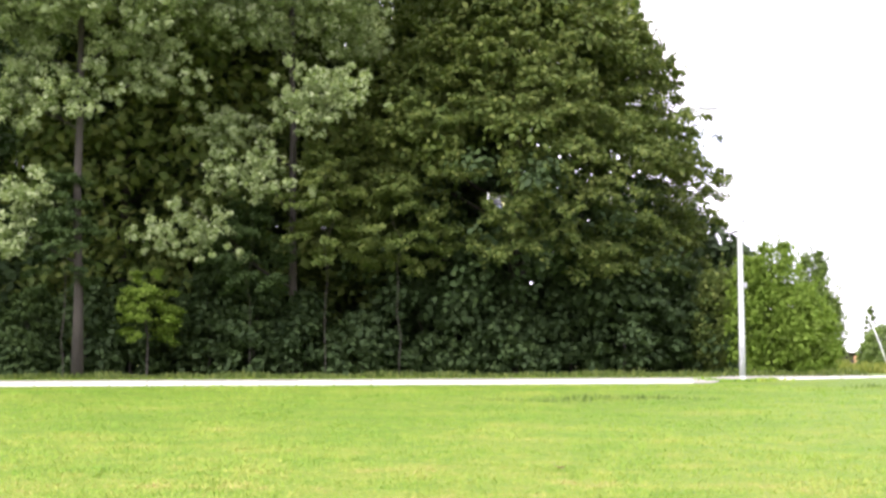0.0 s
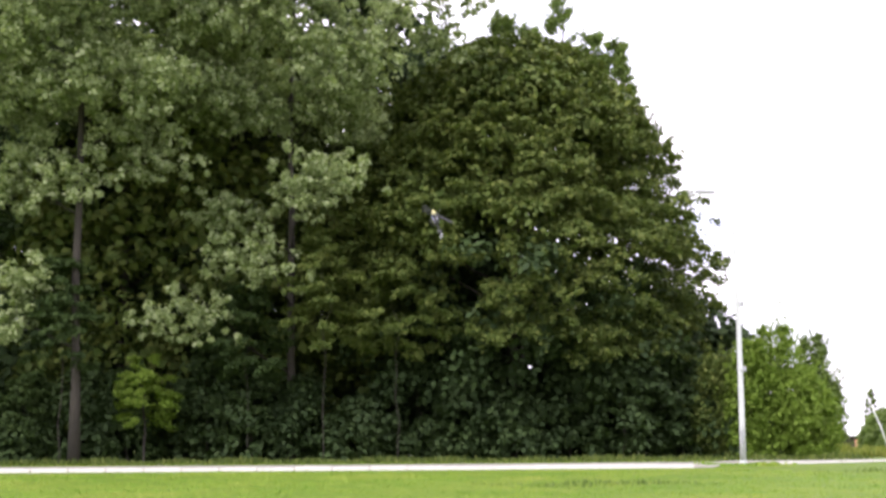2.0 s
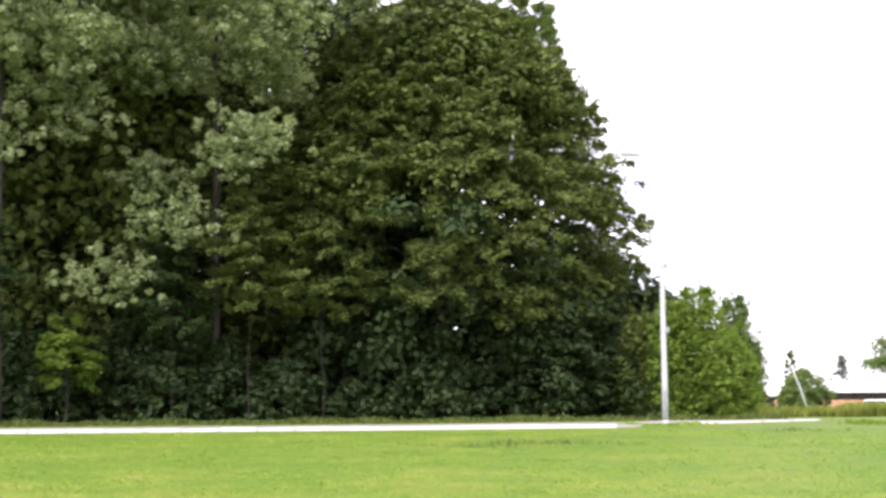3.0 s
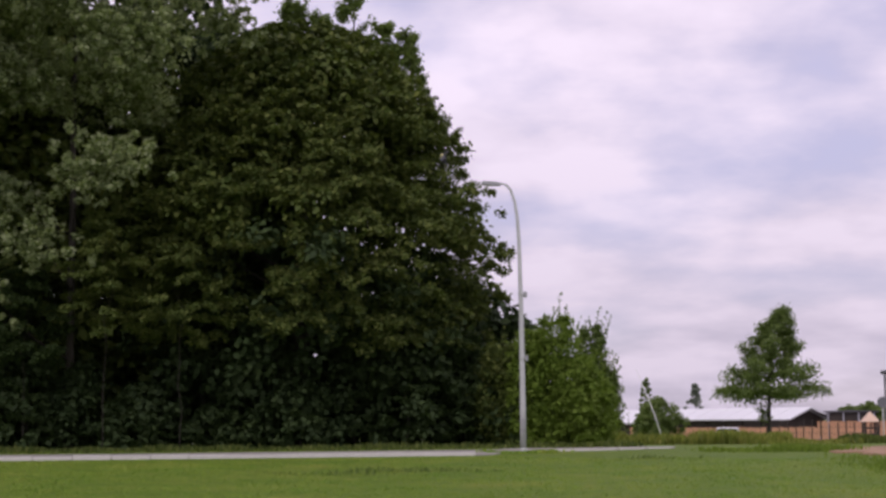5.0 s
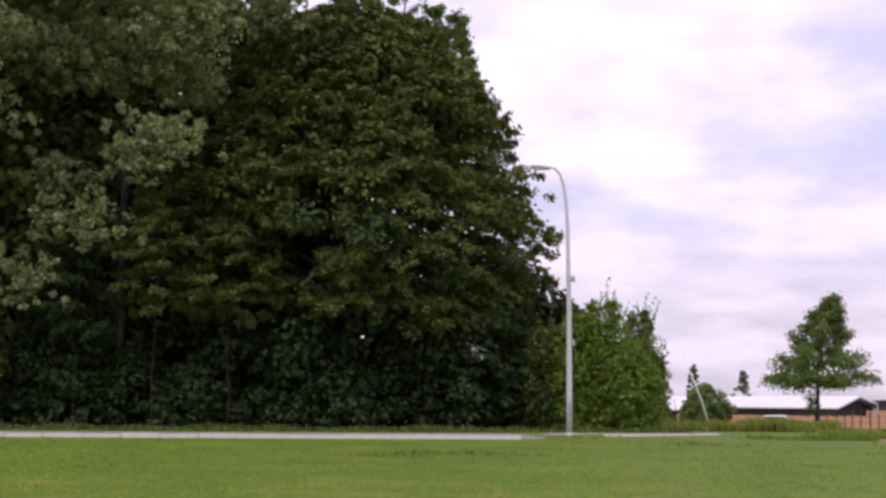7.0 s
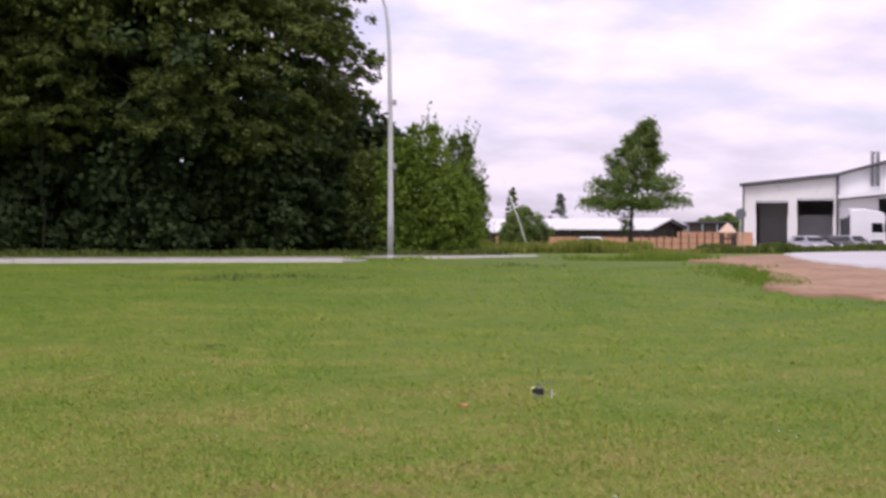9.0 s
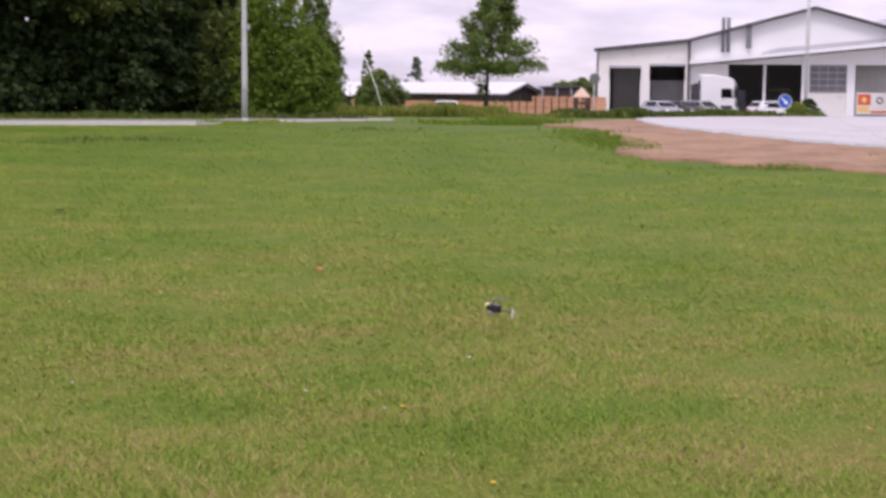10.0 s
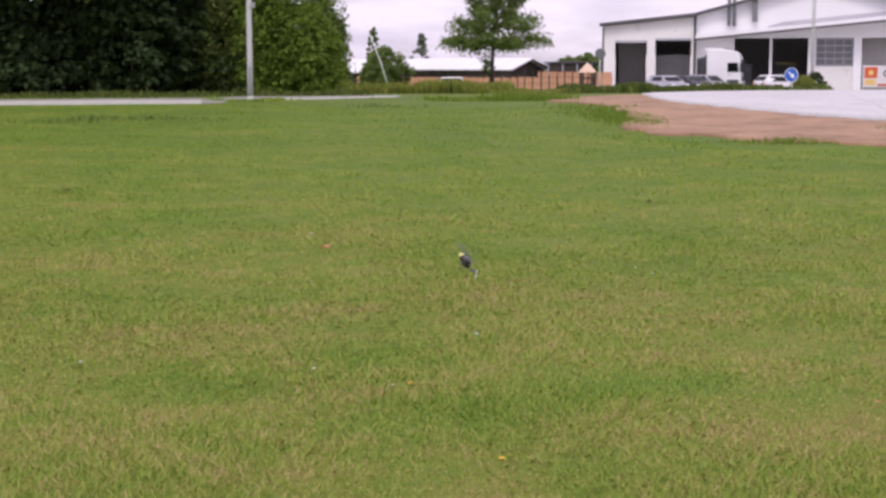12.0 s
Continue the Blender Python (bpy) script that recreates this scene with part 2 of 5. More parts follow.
M = dict(
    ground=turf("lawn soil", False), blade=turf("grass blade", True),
    asphalt=surface("pale worn asphalt", (0.24, 0.225, 0.205), (0.36, 0.34, 0.31), 0.9, broad=0.4, fine=9, bump=0.3, world_space=True, speck=(0.26, 0.25, 0.23)),
    gravel=surface("light crushed gravel", (0.44, 0.43, 0.43), (0.62, 0.61, 0.61), 0.95, broad=0.35, fine=7, bump=0.6, spread=0.03, world_space=True, speck=(0.34, 0.32, 0.31)),
    dirt=surface("bare reddish soil", (0.17, 0.098, 0.054), (0.50, 0.315, 0.195), 0.95, broad=0.9, fine=5, bump=0.9, spread=0.05, world_space=True, speck=(0.19, 0.14, 0.08)),
    bark=surface("grey-brown bark", (0.024, 0.021, 0.017), (0.065, 0.056, 0.044), 0.9, broad=1.2, fine=14, bump=0.8, spread=0.03),
    steel=surface("galvanised steel", (0.46, 0.48, 0.47), (0.64, 0.66, 0.65), 0.55, 0.25, broad=1.5, fine=22, bump=0.05),
    dark_steel=surface("dark painted steel", (0.02, 0.02, 0.022), (0.06, 0.06, 0.06), 0.55, 0.2),
    cladding=surface("off-white wall cladding", (0.72, 0.70, 0.68), (0.85, 0.84, 0.82), 0.6, broad=0.3, fine=5, bump=0.05, speck=(0.60, 0.57, 0.53)),
    fascia=surface("white metal fascia", (0.82, 0.82, 0.84), (0.90, 0.90, 0.91), 0.5, broad=0.3, fine=6, bump=0.02),
    sheet=surface("grey roof sheeting", (0.36, 0.36, 0.40), (0.50, 0.50, 0.54), 0.5, 0.2, broad=0.3, fine=6, bump=0.05),
    pale_sheet=surface("pale barn roof sheeting", (0.66, 0.66, 0.68), (0.82, 0.82, 0.84), 0.5, broad=0.2, fine=4, bump=0.05),
    inside=surface("dusty grey workshop wall", (0.38, 0.37, 0.36), (0.52, 0.51, 0.49), 0.9, broad=0.4, fine=4),
    concrete=surface("concrete yard", (0.34, 0.33, 0.32), (0.48, 0.47, 0.45), 0.9, broad=0.3, fine=6),
    shutter=surface("grey roller shutter", (0.36, 0.36, 0.37), (0.50, 0.50, 0.51), 0.5, 0.2, broad=0.7, fine=6),
    tar=surface("dark timber", (0.025, 0.02, 0.018), (0.07, 0.055, 0.045), 0.9, broad=0.8, fine=8),
    plank=surface("orange-brown fence boards", (0.48, 0.235, 0.13), (0.68, 0.39, 0.24), 0.8, broad=0.8, fine=9, bump=0.3),
    pale_wood=surface("pale sun-bleached boards", (0.62, 0.42, 0.30), (0.80, 0.62, 0.48), 0.8, broad=0.9, fine=9, bump=0.2),
    edging=surface("pale concrete kerb", (0.52, 0.50, 0.47), (0.72, 0.70, 0.66), 0.9, broad=0.7, fine=8, bump=0.3, speck=(0.40, 0.38, 0.34)),
    roof_edge=surface("dark grey roof trim", (0.05, 0.05, 0.055), (0.10, 0.10, 0.105), 0.7, broad=0.5, fine=7, bump=0.05),
    white_paint=surface("white vehicle paint", (0.76, 0.76, 0.78), (0.84, 0.84, 0.85), 0.25, broad=0.6, fine=12, bump=0.0),
    silver_paint=surface("silver vehicle paint", (0.40, 0.41, 0.43), (0.52, 0.53, 0.55), 0.25, 0.5, broad=0.6, fine=12, bump=0.0),
    dark_paint=surface("dark grey vehicle paint", (0.07, 0.07, 0.08), (0.13, 0.13, 0.14), 0.25, 0.4, broad=0.6, fine=12, bump=0.0),
    rubber=surface("tyre rubber", (0.015, 0.015, 0.015), (0.04, 0.04, 0.04), 0.85),
    window=glass("dark vehicle glass", (0.015, 0.018, 0.022)),
    lamp_red=surface("red lamp lens", (0.35, 0.02, 0.015), (0.45, 0.03, 0.02), 0.2, bump=0.0),
    lamp_clear=surface("clear lamp lens", (0.7, 0.7, 0.7), (0.85, 0.85, 0.85), 0.15, bump=0.0),
    sign_blue=surface("blue sign face", (0.015, 0.09, 0.42), (0.02, 0.12, 0.5), 0.35, bump=0.0),
    sign_white=surface("white sign face", (0.8, 0.8, 0.8), (0.86, 0.86, 0.86), 0.4, bump=0.0),
    sign_grey=surface("mid-grey weathered metal", (0.13, 0.135, 0.15), (0.21, 0.215, 0.23), 0.6, broad=0.8, fine=9, bump=0.0),
    sign_back=surface("grey sign back", (0.30, 0.31, 0.32), (0.42, 0.43, 0.44), 0.5, 0.4, bump=0.0),
    poster_white=surface("white banner cloth", (0.76, 0.74, 0.74), (0.84, 0.82, 0.82), 0.6, bump=0.02),
    poster_red=surface("orange-red banner print", (0.62, 0.10, 0.04), (0.75, 0.17, 0.06), 0.6, bump=0.02),
    poster_yellow=surface("yellow banner print", (0.8, 0.55, 0.2), (0.86, 0.62, 0.26), 0.6, bump=0.02),
    poster_dark=surface("dark banner print", (0.06, 0.05, 0.07), (0.12, 0.10, 0.13), 0.6, bump=0.02),
    black_plastic=surface("black plastic", (0.012, 0.013, 0.016), (0.035, 0.037, 0.042), 0.35, fine=60, bump=0.02),
    grey_plastic=surface("grey metal frame", (0.30, 0.31, 0.33), (0.45, 0.46, 0.48), 0.35, 0.5, fine=60, bump=0.02),
    blue_plastic=surface("blue battery wrap", (0.30, 0.31, 0.66), (0.44, 0.46, 0.86), 0.4, fine=40, bump=0.0),
    yellow_plastic=surface("pale yellow canopy plastic", (0.80, 0.76, 0.20), (0.88, 0.85, 0.34), 0.25, fine=40, bump=0.0),
    white_plastic=surface("white rotor plastic", (0.75, 0.76, 0.80), (0.85, 0.86, 0.90), 0.3, fine=40, bump=0.0),
    petal_yellow=surface("yellow petals", (0.75, 0.50, 0.01), (0.85, 0.62, 0.03), 0.6, fine=80, bump=0.1),
    petal_white=surface("white petals", (0.70, 0.70, 0.64), (0.82, 0.82, 0.76), 0.6, fine=80, bump=0.1),
    dead_leaf=surface("dry orange leaf", (0.62, 0.32, 0.17), (0.80, 0.50, 0.30), 0.7, fine=50, bump=0.2),
    brown_leaf=surface("dry brown leaf", (0.14, 0.08, 0.04), (0.24, 0.15, 0.08), 0.8, fine=50, bump=0.2),
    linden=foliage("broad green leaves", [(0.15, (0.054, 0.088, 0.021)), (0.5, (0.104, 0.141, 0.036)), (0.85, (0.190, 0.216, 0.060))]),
    poplar=foliage("silvery poplar leaves", [(0.15, (0.150, 0.205, 0.085)), (0.5, (0.32, 0.385, 0.19)), (0.85, (0.52, 0.57, 0.355))], 0.5),
    # dark garden-bush green, also used to put the wood's shade into leaves
    under=foliage("dark and shade-toned leaves", [(0.15, (0.026, 0.046, 0.017)), (0.5, (0.044, 0.072, 0.026)), (0.85, (0.070, 0.105, 0.038))], 0.2),
    # leaf colour lowered to hold the shade under the overhanging crowns
    hedge=foliage("green hedge leaves darkened for shade", [(0.15, (0.026, 0.048, 0.015)), (0.5, (0.045, 0.075, 0.023)), (0.85, (0.074, 0.110, 0.034))], 0.25),
    shrub=foliage("fresh green shrub leaves", [(0.15, (0.115, 0.185, 0.026)), (0.5, (0.175, 0.26, 0.042)), (0.85, (0.25, 0.34, 0.068))], 0.4),
    oak=foliage("oak leaves", [(0.15, (0.10, 0.15, 0.042)), (0.5, (0.165, 0.23, 0.07)), (0.85, (0.26, 0.33, 0.115))], 0.45),
    # paled towards grey-green: distance haze is put into the needle colour
    needle=foliage("conifer needles paled for haze", [(0.15, (0.14, 0.165, 0.14)), (0.85, (0.25, 0.28, 0.23))], 0.3),
    weed=foliage("tall verge weeds", [(0.15, (0.13, 0.18, 0.035)), (0.5, (0.23, 0.27, 0.06)), (0.85, (0.38, 0.37, 0.11))], 0.4),
)


# ---------------------------------------------------------------- mesh tools
def np_mesh(name, verts, faces):
    """A mesh from arrays: faces all of one size."""
    verts, faces = np.asarray(verts, dtype=np.float32), np.asarray(faces, dtype=np.int32)
    me = bpy.data.meshes.new(name)
    k = faces.shape[1]
    me.vertices.add(len(verts))
    me.vertices.foreach_set("co", verts.ravel())
    me.loops.add(faces.size)
    me.loops.foreach_set("vertex_index", faces.ravel())
    me.polygons.add(len(faces))
    me.polygons.foreach_set("loop_start", np.arange(0, faces.size, k, dtype=np.int32))
    me.update(calc_edges=True)
    return me


def part(name, data, material, parent=None, label="", at=None, smooth=False):
    """Link a bmesh or mesh as one object under a thing or part."""
    if isinstance(data, bmesh.types.BMesh):
        bm, data = data, bpy.data.meshes.new(name)
        bm.normal_update()
        bm.to_mesh(data)
        bm.free()
    if not data.materials:
        data.materials.append(M[material])
    if smooth:
        data.polygons.foreach_set("use_smooth", [True] * len(data.polygons))
    ob = new(name, data)
    if parent is not None:
        ob.parent = parent
    if at is not None:
        ob.matrix_basis = at
    if label:
        ob["label"] = label
    return ob


def empty(name, m, label, category, group="", kind=""):
    ob = new(name)
    ob.empty_display_size = 0.2
    ob.matrix_basis = m
    return tagged(ob, label, category, group, kind)


def box(bm, x0, x1, y0, y1, z0, z1, bevel=0.0):
    made = bmesh.ops.create_cube(bm, size=1.0, matrix=Matrix.Translation(((x0 + x1) / 2, (y0 + y1) / 2, (z0 + z1) / 2)) @ Matrix.Diagonal((x1 - x0, y1 - y0, z1 - z0, 1)))
    if bevel:
        edges = list({e for v in made["verts"] for e in v.link_edges})
        bmesh.ops.bevel(bm, geom=edges, offset=bevel, segments=2, affect="EDGES", profile=0.6)
    return bm


def boxed(x0, x1, y0, y1, z0, z1, bevel=0.0):
    return box(bmesh.new(), x0, x1, y0, y1, z0, z1, bevel)


def tube(bm, points, radii, seg=8):
    """A tapered round limb through points, closed at both ends."""
    points = [Vector(p) for p in points]
    rings = []
    for i, p in enumerate(points):
        d = (points[min(i + 1, len(points) - 1)] - points[max(i - 1, 0)]).normalized()
        side = d.cross(Vector((0, 0, 1)) if abs(d.z) < 0.9 else Vector((1, 0, 0))).normalized()
        up = side.cross(d)
        rings.append([bm.verts.new(p + radii[i] * (math.cos(a) * side + math.sin(a) * up)) for a in [2 * math.pi * k / seg for k in range(seg)]])
    for a, b in zip(rings, rings[1:]):
        for k in range(seg):
            bm.faces.new((a[k], a[(k + 1) % seg], b[(k + 1) % seg], b[k]))
    bm.faces.new(rings[0][::-1])
    bm.faces.new(rings[-1])
    return bm


def prism(bm, outline, y0, y1):
    """An outline in x and z, drawn out from y0 to y1."""
    a = [bm.verts.new((x, y0, z)) for x, z in outline]
    b = [bm.verts.new((x, y1, z)) for x, z in outline]
    n = len(outline)
    bm.faces.new(a)
    bm.faces.new(b[::-1])
    for i in range(n):
        bm.faces.new((a[(i + 1) % n], a[i], b[i], b[(i + 1) % n]))
    bmesh.ops.recalc_face_normals(bm, faces=bm.faces)
    return bm


def disc(bm, r, y0, y1, seg=20, cx=0.0, cz=0.0):
    return prism(bm, [(cx + r * math.cos(2 * math.pi * k / seg), cz + r * math.sin(2 * math.pi * k / seg)) for k in range(seg)], y0, y1)


def leaf_mesh(name, centres, radii, per, length, width, rng, up=0.6):
    """Leaves scattered through flattened clumps, each leaf a folded pair of triangles."""
    centres, radii = np.asarray(centres), np.asarray(radii)
    n = len(centres) * per
    c, r = np.repeat(centres, per, 0), np.repeat(radii, per, 0)
    d = rng.normal(size=(n, 3))
    d /= np.linalg.norm(d, axis=1)[:, None]
    p = c + r * d * (rng.random(n) ** 0.45)[:, None]
    normal = d + rng.normal(size=(n, 3)) * 0.5
    normal[:, 2] += up
    normal /= np.linalg.norm(normal, axis=1)[:, None]
    a = np.cross(normal, rng.normal(size=(n, 3)))
    a /= np.linalg.norm(a, axis=1)[:, None] + 1e-9
    b = np.cross(normal, a)
    s = (0.65 + 0.7 * rng.random(n))[:, None]
    a, b = a * s * length / 2, b * s * width / 2
    fold = normal * s * width * 0.18
    v = np.stack([p - a, p + b + fold - 0.1 * a, p + a, p - b + fold - 0.1 * a], 1).reshape(-1, 3)
    i = np.arange(n)[:, None] * 4
    return np_mesh(name, v, np.concatenate([i + np.array([[0, 1, 2]]), i + np.array([[0, 2, 3]])]))


def S(v):
    v = np.clip(v, 0, 1)
    return v * v * (3 - 2 * v)


def land(x, y):
    """Height of the ground: a lawn that rises to the road's low bank and drops away behind it."""
    x, y = np.asarray(x, dtype=float), np.asarray(y, dtype=float)
    u = y - 0.22 * x
    rise = 0.65 * S((u - 10) / 34) + 0.10 * S((u - 42) / 8)
    h = rise * (1 - S((u - 46) / 45) * S(x / 8)) * (1 - S((u - 75) / 40)) - 0.35 * S((y - 75) / 30) - 1.2 * S((y - 148) / 30)
    near = S((u - 14) / 8) * (1 - S((u - 39) / 3))
    return h + near * 0.035 * (np.sin(0.55 * x + 0.8 * np.sin(0.3 * y)) * np.sin(0.43 * y + 1.0) + 0.5 * np.sin(1.3 * x + 0.7 * y))


# ---------------------------------------------------------------- ground, road, gravel
def steps(*spans):
    out = []
    for a, b, d in spans:
        out += list(np.arange(a, b, d))
    return np.array(out + [spans[-1][1]])


def build_ground():
    xs = steps((-4000, -400, 600), (-400, -60, 34), (-60, -30, 2), (-30, 40, 0.5), (40, 80, 2), (80, 400, 32), (400, 4000, 600))
    ys = steps((-600, -40, 80), (-40, 0, 4), (0, 62, 0.5), (62, 150, 2), (150, 400, 25), (400, 4600, 600))
    gx, gy = np.meshgrid(xs, ys)
    v = np.stack([gx, gy, land(gx, gy)], -1).reshape(-1, 3)
    w = len(xs)
    i, j = np.meshgrid(np.arange(w - 1), np.arange(len(ys) - 1))
    k = (j * w + i).ravel()
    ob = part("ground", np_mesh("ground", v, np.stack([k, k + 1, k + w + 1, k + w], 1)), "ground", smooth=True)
    tagged(ob, "short mown lawn with yellowed and brown patches", "lawn", kind="structure")


def ribbon(name, near, far, material, lift, label, category, wobble=0.15, step=0.5, across=12, seed=1):
    """A surface sheet on the ground between two edges, with uneven rims and a skirt."""
    rng = np.random.default_rng(seed)

    def walk_along(line, n):
        line = np.array(line, dtype=float)
        s = np.concatenate([[0], np.cumsum(np.linalg.norm(np.diff(line, axis=0), axis=1))])
        t = np.linspace(0, s[-1], n)
        return np.stack([np.interp(t, s, line[:, 0]), np.interp(t, s, line[:, 1])], 1), s[-1]

    _, la = walk_along(near, 2)
    _, lb = walk_along(far, 2)
    n = int(max(la, lb) / step) + 2
    a, b = walk_along(near, n)[0], walk_along(far, n)[0]

    def ragged():
        w = rng.normal(size=n)
        return np.convolve(w, np.ones(3) / 3, "same") * wobble

    d = b - a
    d /= np.linalg.norm(d, axis=1)[:, None] + 1e-9
    a, b = a + d * ragged()[:, None], b + d * ragged()[:, None]
    rows = [a + (b - a) * k / across for k in range(across + 1)]
    pts = np.stack([a] + rows + [b])
    z = land(pts[..., 0], pts[..., 1]) + lift
    z[0] -= lift + 0.05
    z[-1] -= lift + 0.05
    v = np.concatenate([pts, z[..., None]], -1).reshape(-1, 3)
    i, j = np.meshgrid(np.arange(n - 1), np.arange(across + 2))
    k = (j * n + i).ravel()
    ob = part(name, np_mesh(name, v, np.stack([k, k + 1, k + n + 1, k + n], 1)), material)
    return tagged(ob, label, category, kind="structure")


build_ground()
ribbon("road", [(-70, 25.7), (-20, 37.6), (-9, 40.0), (-0.9, 42.0), (-0.5, 44.4), (2, 45.6), (4.8, 47.6)], [(-70, 29.6), (-20, 41.3), (-9, 43.7), (-0.9, 45.7), (-0.5, 46.7), (2, 47.3), (4.8, 48.2)], "asphalt", 0.035,
       "pale worn asphalt road along the wood", "road", 0.05, 0.5, 14, 2)
ribbon("dirt_strip", [(9.2, 46.0), (9.3, 38.0), (9.0, 35.2), (7.9, 30.0), (8.9, 27.0), (10.8, 26.0), (12.5, 25.6), (16, 25.5)], [(13.4, 49.8), (12.6, 43.6), (12.4, 40), (13.0, 37.1), (13.9, 33.8), (14.6, 31.4), (18, 30.5)], "dirt", 0.045,
       "bare reddish-brown soil strip beside the gravel", "soil", 0.7, 0.4, 16, 3)
ribbon("gravel_yard", [(13.3, 49.6), (12.0, 41.7), (12.95, 37.0), (13.9, 33.6), (14.6, 31.2), (13.4, 27.5), (15.5, 25.5), (24, 24)], [(13.9, 50.6), (17.2, 53.4), (22.5, 57.5), (31, 80), (37, 100), (48, 112), (60, 112), (75, 112)], "gravel", 0.075,
       "light grey crushed gravel driveway", "gravel", 0.2, 0.4, 26, 4)


def build_kerb():
    """Kerb stones between the lawn and the road, proud of the grass."""
    line = ([(-70, 25.6), (-20, 37.5), (-9, 39.9), (-1.35, 41.8)], [(0.35, 44.9), (2, 45.5), (4.7, 47.5)])
    kerb = empty("kerb", pose(0, 0, 0), "pale weathered concrete kerb between lawn and road", "kerb", kind="structure")
    bm = boxed(-0.495, 0.495, -0.06, 0.06, -0.12, 0.11, 0.012)
    me = bpy.data.meshes.new("kerb_stone")
    bm.normal_update()
    bm.to_mesh(me)
    bm.free()
    rg = np.random.default_rng(17)
    for pts, low in zip(line, (0.0, 0.055)):
        for (xa, ya), (xb, yb) in zip(pts, pts[1:]):
            d, turn = math.hypot(xb - xa, yb - ya), math.degrees(math.atan2(yb - ya, xb - xa))
            for k in range(round(d)):
                q = (k + 0.5) / round(d)
                x, y = xa + (xb - xa) * q, ya + (yb - ya) * q
                part("kerb_stone", me, "edging", kerb, at=pose(x, y, float(land(x, y)) - low + 0.006 * rg.normal(), 0.6 * rg.normal(), 0.25 * rg.normal(), turn))


build_kerb()
yard = part("yard_paving", boxed(24, 95, 106, 190, -0.6, -0.335), "concrete")
tagged(yard, "pale concrete yard before the workshop", "paving", kind="structure")


# ---------------------------------------------------------------- trees and shrubs
def trunk_mesh(rng, height, r0, lean=(0, 0), seg=9, bend=0.12):
    bm = bmesh.new()
    pts, rad = [], []
    for i in range(9):
        t = i / 8
        pts.append((lean[0] * t + rng.normal() * bend * t, lean[1] * t + rng.normal() * bend * t, height * t - 0.3))
        rad.append(r0 * (1.35 if i == 0 else 1) * (1 - 0.82 * t))
    tube(bm, pts, rad, seg)
    return bm, pts


def limb_mesh(rng, start, reach, r0):
    bm = bmesh.new()
    start, reach = Vector(start), Vector(reach)
    pts = [start + reach * t + Vector((0, 0, 0.35 * reach.length * t * t * 0.4)) + Vector(rng.normal(size=3) * 0.06 * reach.length * t) for t in (0, 0.35, 0.7, 1.0)]
    return tube(bm, pts, [r0, r0 * 0.7, r0 * 0.4, r0 * 0.12], 6)


def shell(rng, n, profile, z0, z1, inner=0.72, squash=0.45, size=(0.7, 1.3), power=1.0, lobe=1.0):
    """Clump centres near the outside of a crown with the given radius at each height."""
    z = z0 + (z1 - z0) * rng.random(n) ** power
    a = rng.random(n) * 2 - 1
    a = -math.pi / 2 + math.pi * np.sign(a) * np.abs(a) ** 1.25
    lobes = 1 + lobe * (0.10 * np.sin(3 * a + z * 0.9) + 0.07 * np.sin(7 * a - 1.7 * z))
    r = np.array([profile(v) for v in z]) * (inner + (1.03 - inner) * rng.random(n) ** 0.5) * lobes
    c = np.stack([r * np.cos(a), r * np.sin(a), z], 1)
    s = size[0] + (size[1] - size[0]) * rng.random(n)
    return c, np.stack([s, s, s * squash], 1)


def through_points(*pts):
    zs, rs = [p[0] for p in pts], [p[1] for p in pts]
    return lambda z: float(np.interp(z, zs, rs))


def tree(name, x, y, height, r0, crowns, limbs, label, seed, bark="bark", lean=(0, 0), category="tree", group=""):
    """crowns: (name, material, centres, radii, leaves per clump, length, width)."""
    rng = np.random.default_rng(seed)
    top = empty(name, pose(x, y, float(land(x, y))), label, category, group)
    bm, pts = trunk_mesh(rng, height, r0, lean)
    part("trunk", bm, bark, top, smooth=True)
    for z, a, length in limbs:
        k = min(max(z / height, 0), 1)
        start = (lean[0] * k, lean[1] * k, z)
        part("limb", limb_mesh(rng, start, (length * math.cos(a), length * math.sin(a), length * 0.45), r0 * 0.3 * (1.1 - k)), bark, top, smooth=True)
    for cname, material, c, r, per, length, width in crowns:
        part(cname, leaf_mesh(cname, c, r, per, length, width, rng), material, top)
    return top


def limbs_of(rng, n, z0, z1, l0, l1):
    return [(z0 + (z1 - z0) * (i + rng.random()) / n, rng.random() * 6.28, l0 + (l1 - l0) * rng.random()) for i in range(n)]


def leaves(name, p, facing, length, width, rng, up=0.6):
    """A folded pair of triangles for each leaf, turned towards the given way and upward."""
    n = len(p)
    normal = facing + rng.normal(size=(n, 3)) * 0.45
    normal[:, 2] += up
    normal /= np.linalg.norm(normal, axis=1)[:, None] + 1e-9
    a = np.cross(normal, rng.normal(size=(n, 3)))
    a /= np.linalg.norm(a, axis=1)[:, None] + 1e-9
    b = np.cross(normal, a)
    s = (0.65 + 0.7 * rng.random(n))[:, None]
    a, b = a * s * length / 2, b * s * width / 2
    fold = normal * s * width * 0.18
    v = np.stack([p - a, p + b + fold - 0.1 * a, p + a, p - b + fold - 0.1 * a], 1).reshape(-1, 3)
    i = np.arange(n)[:, None] * 4
    return np_mesh(name, v, np.concatenate([i + np.array([[0, 1, 2]]), i + np.array([[0, 2, 3]])]))


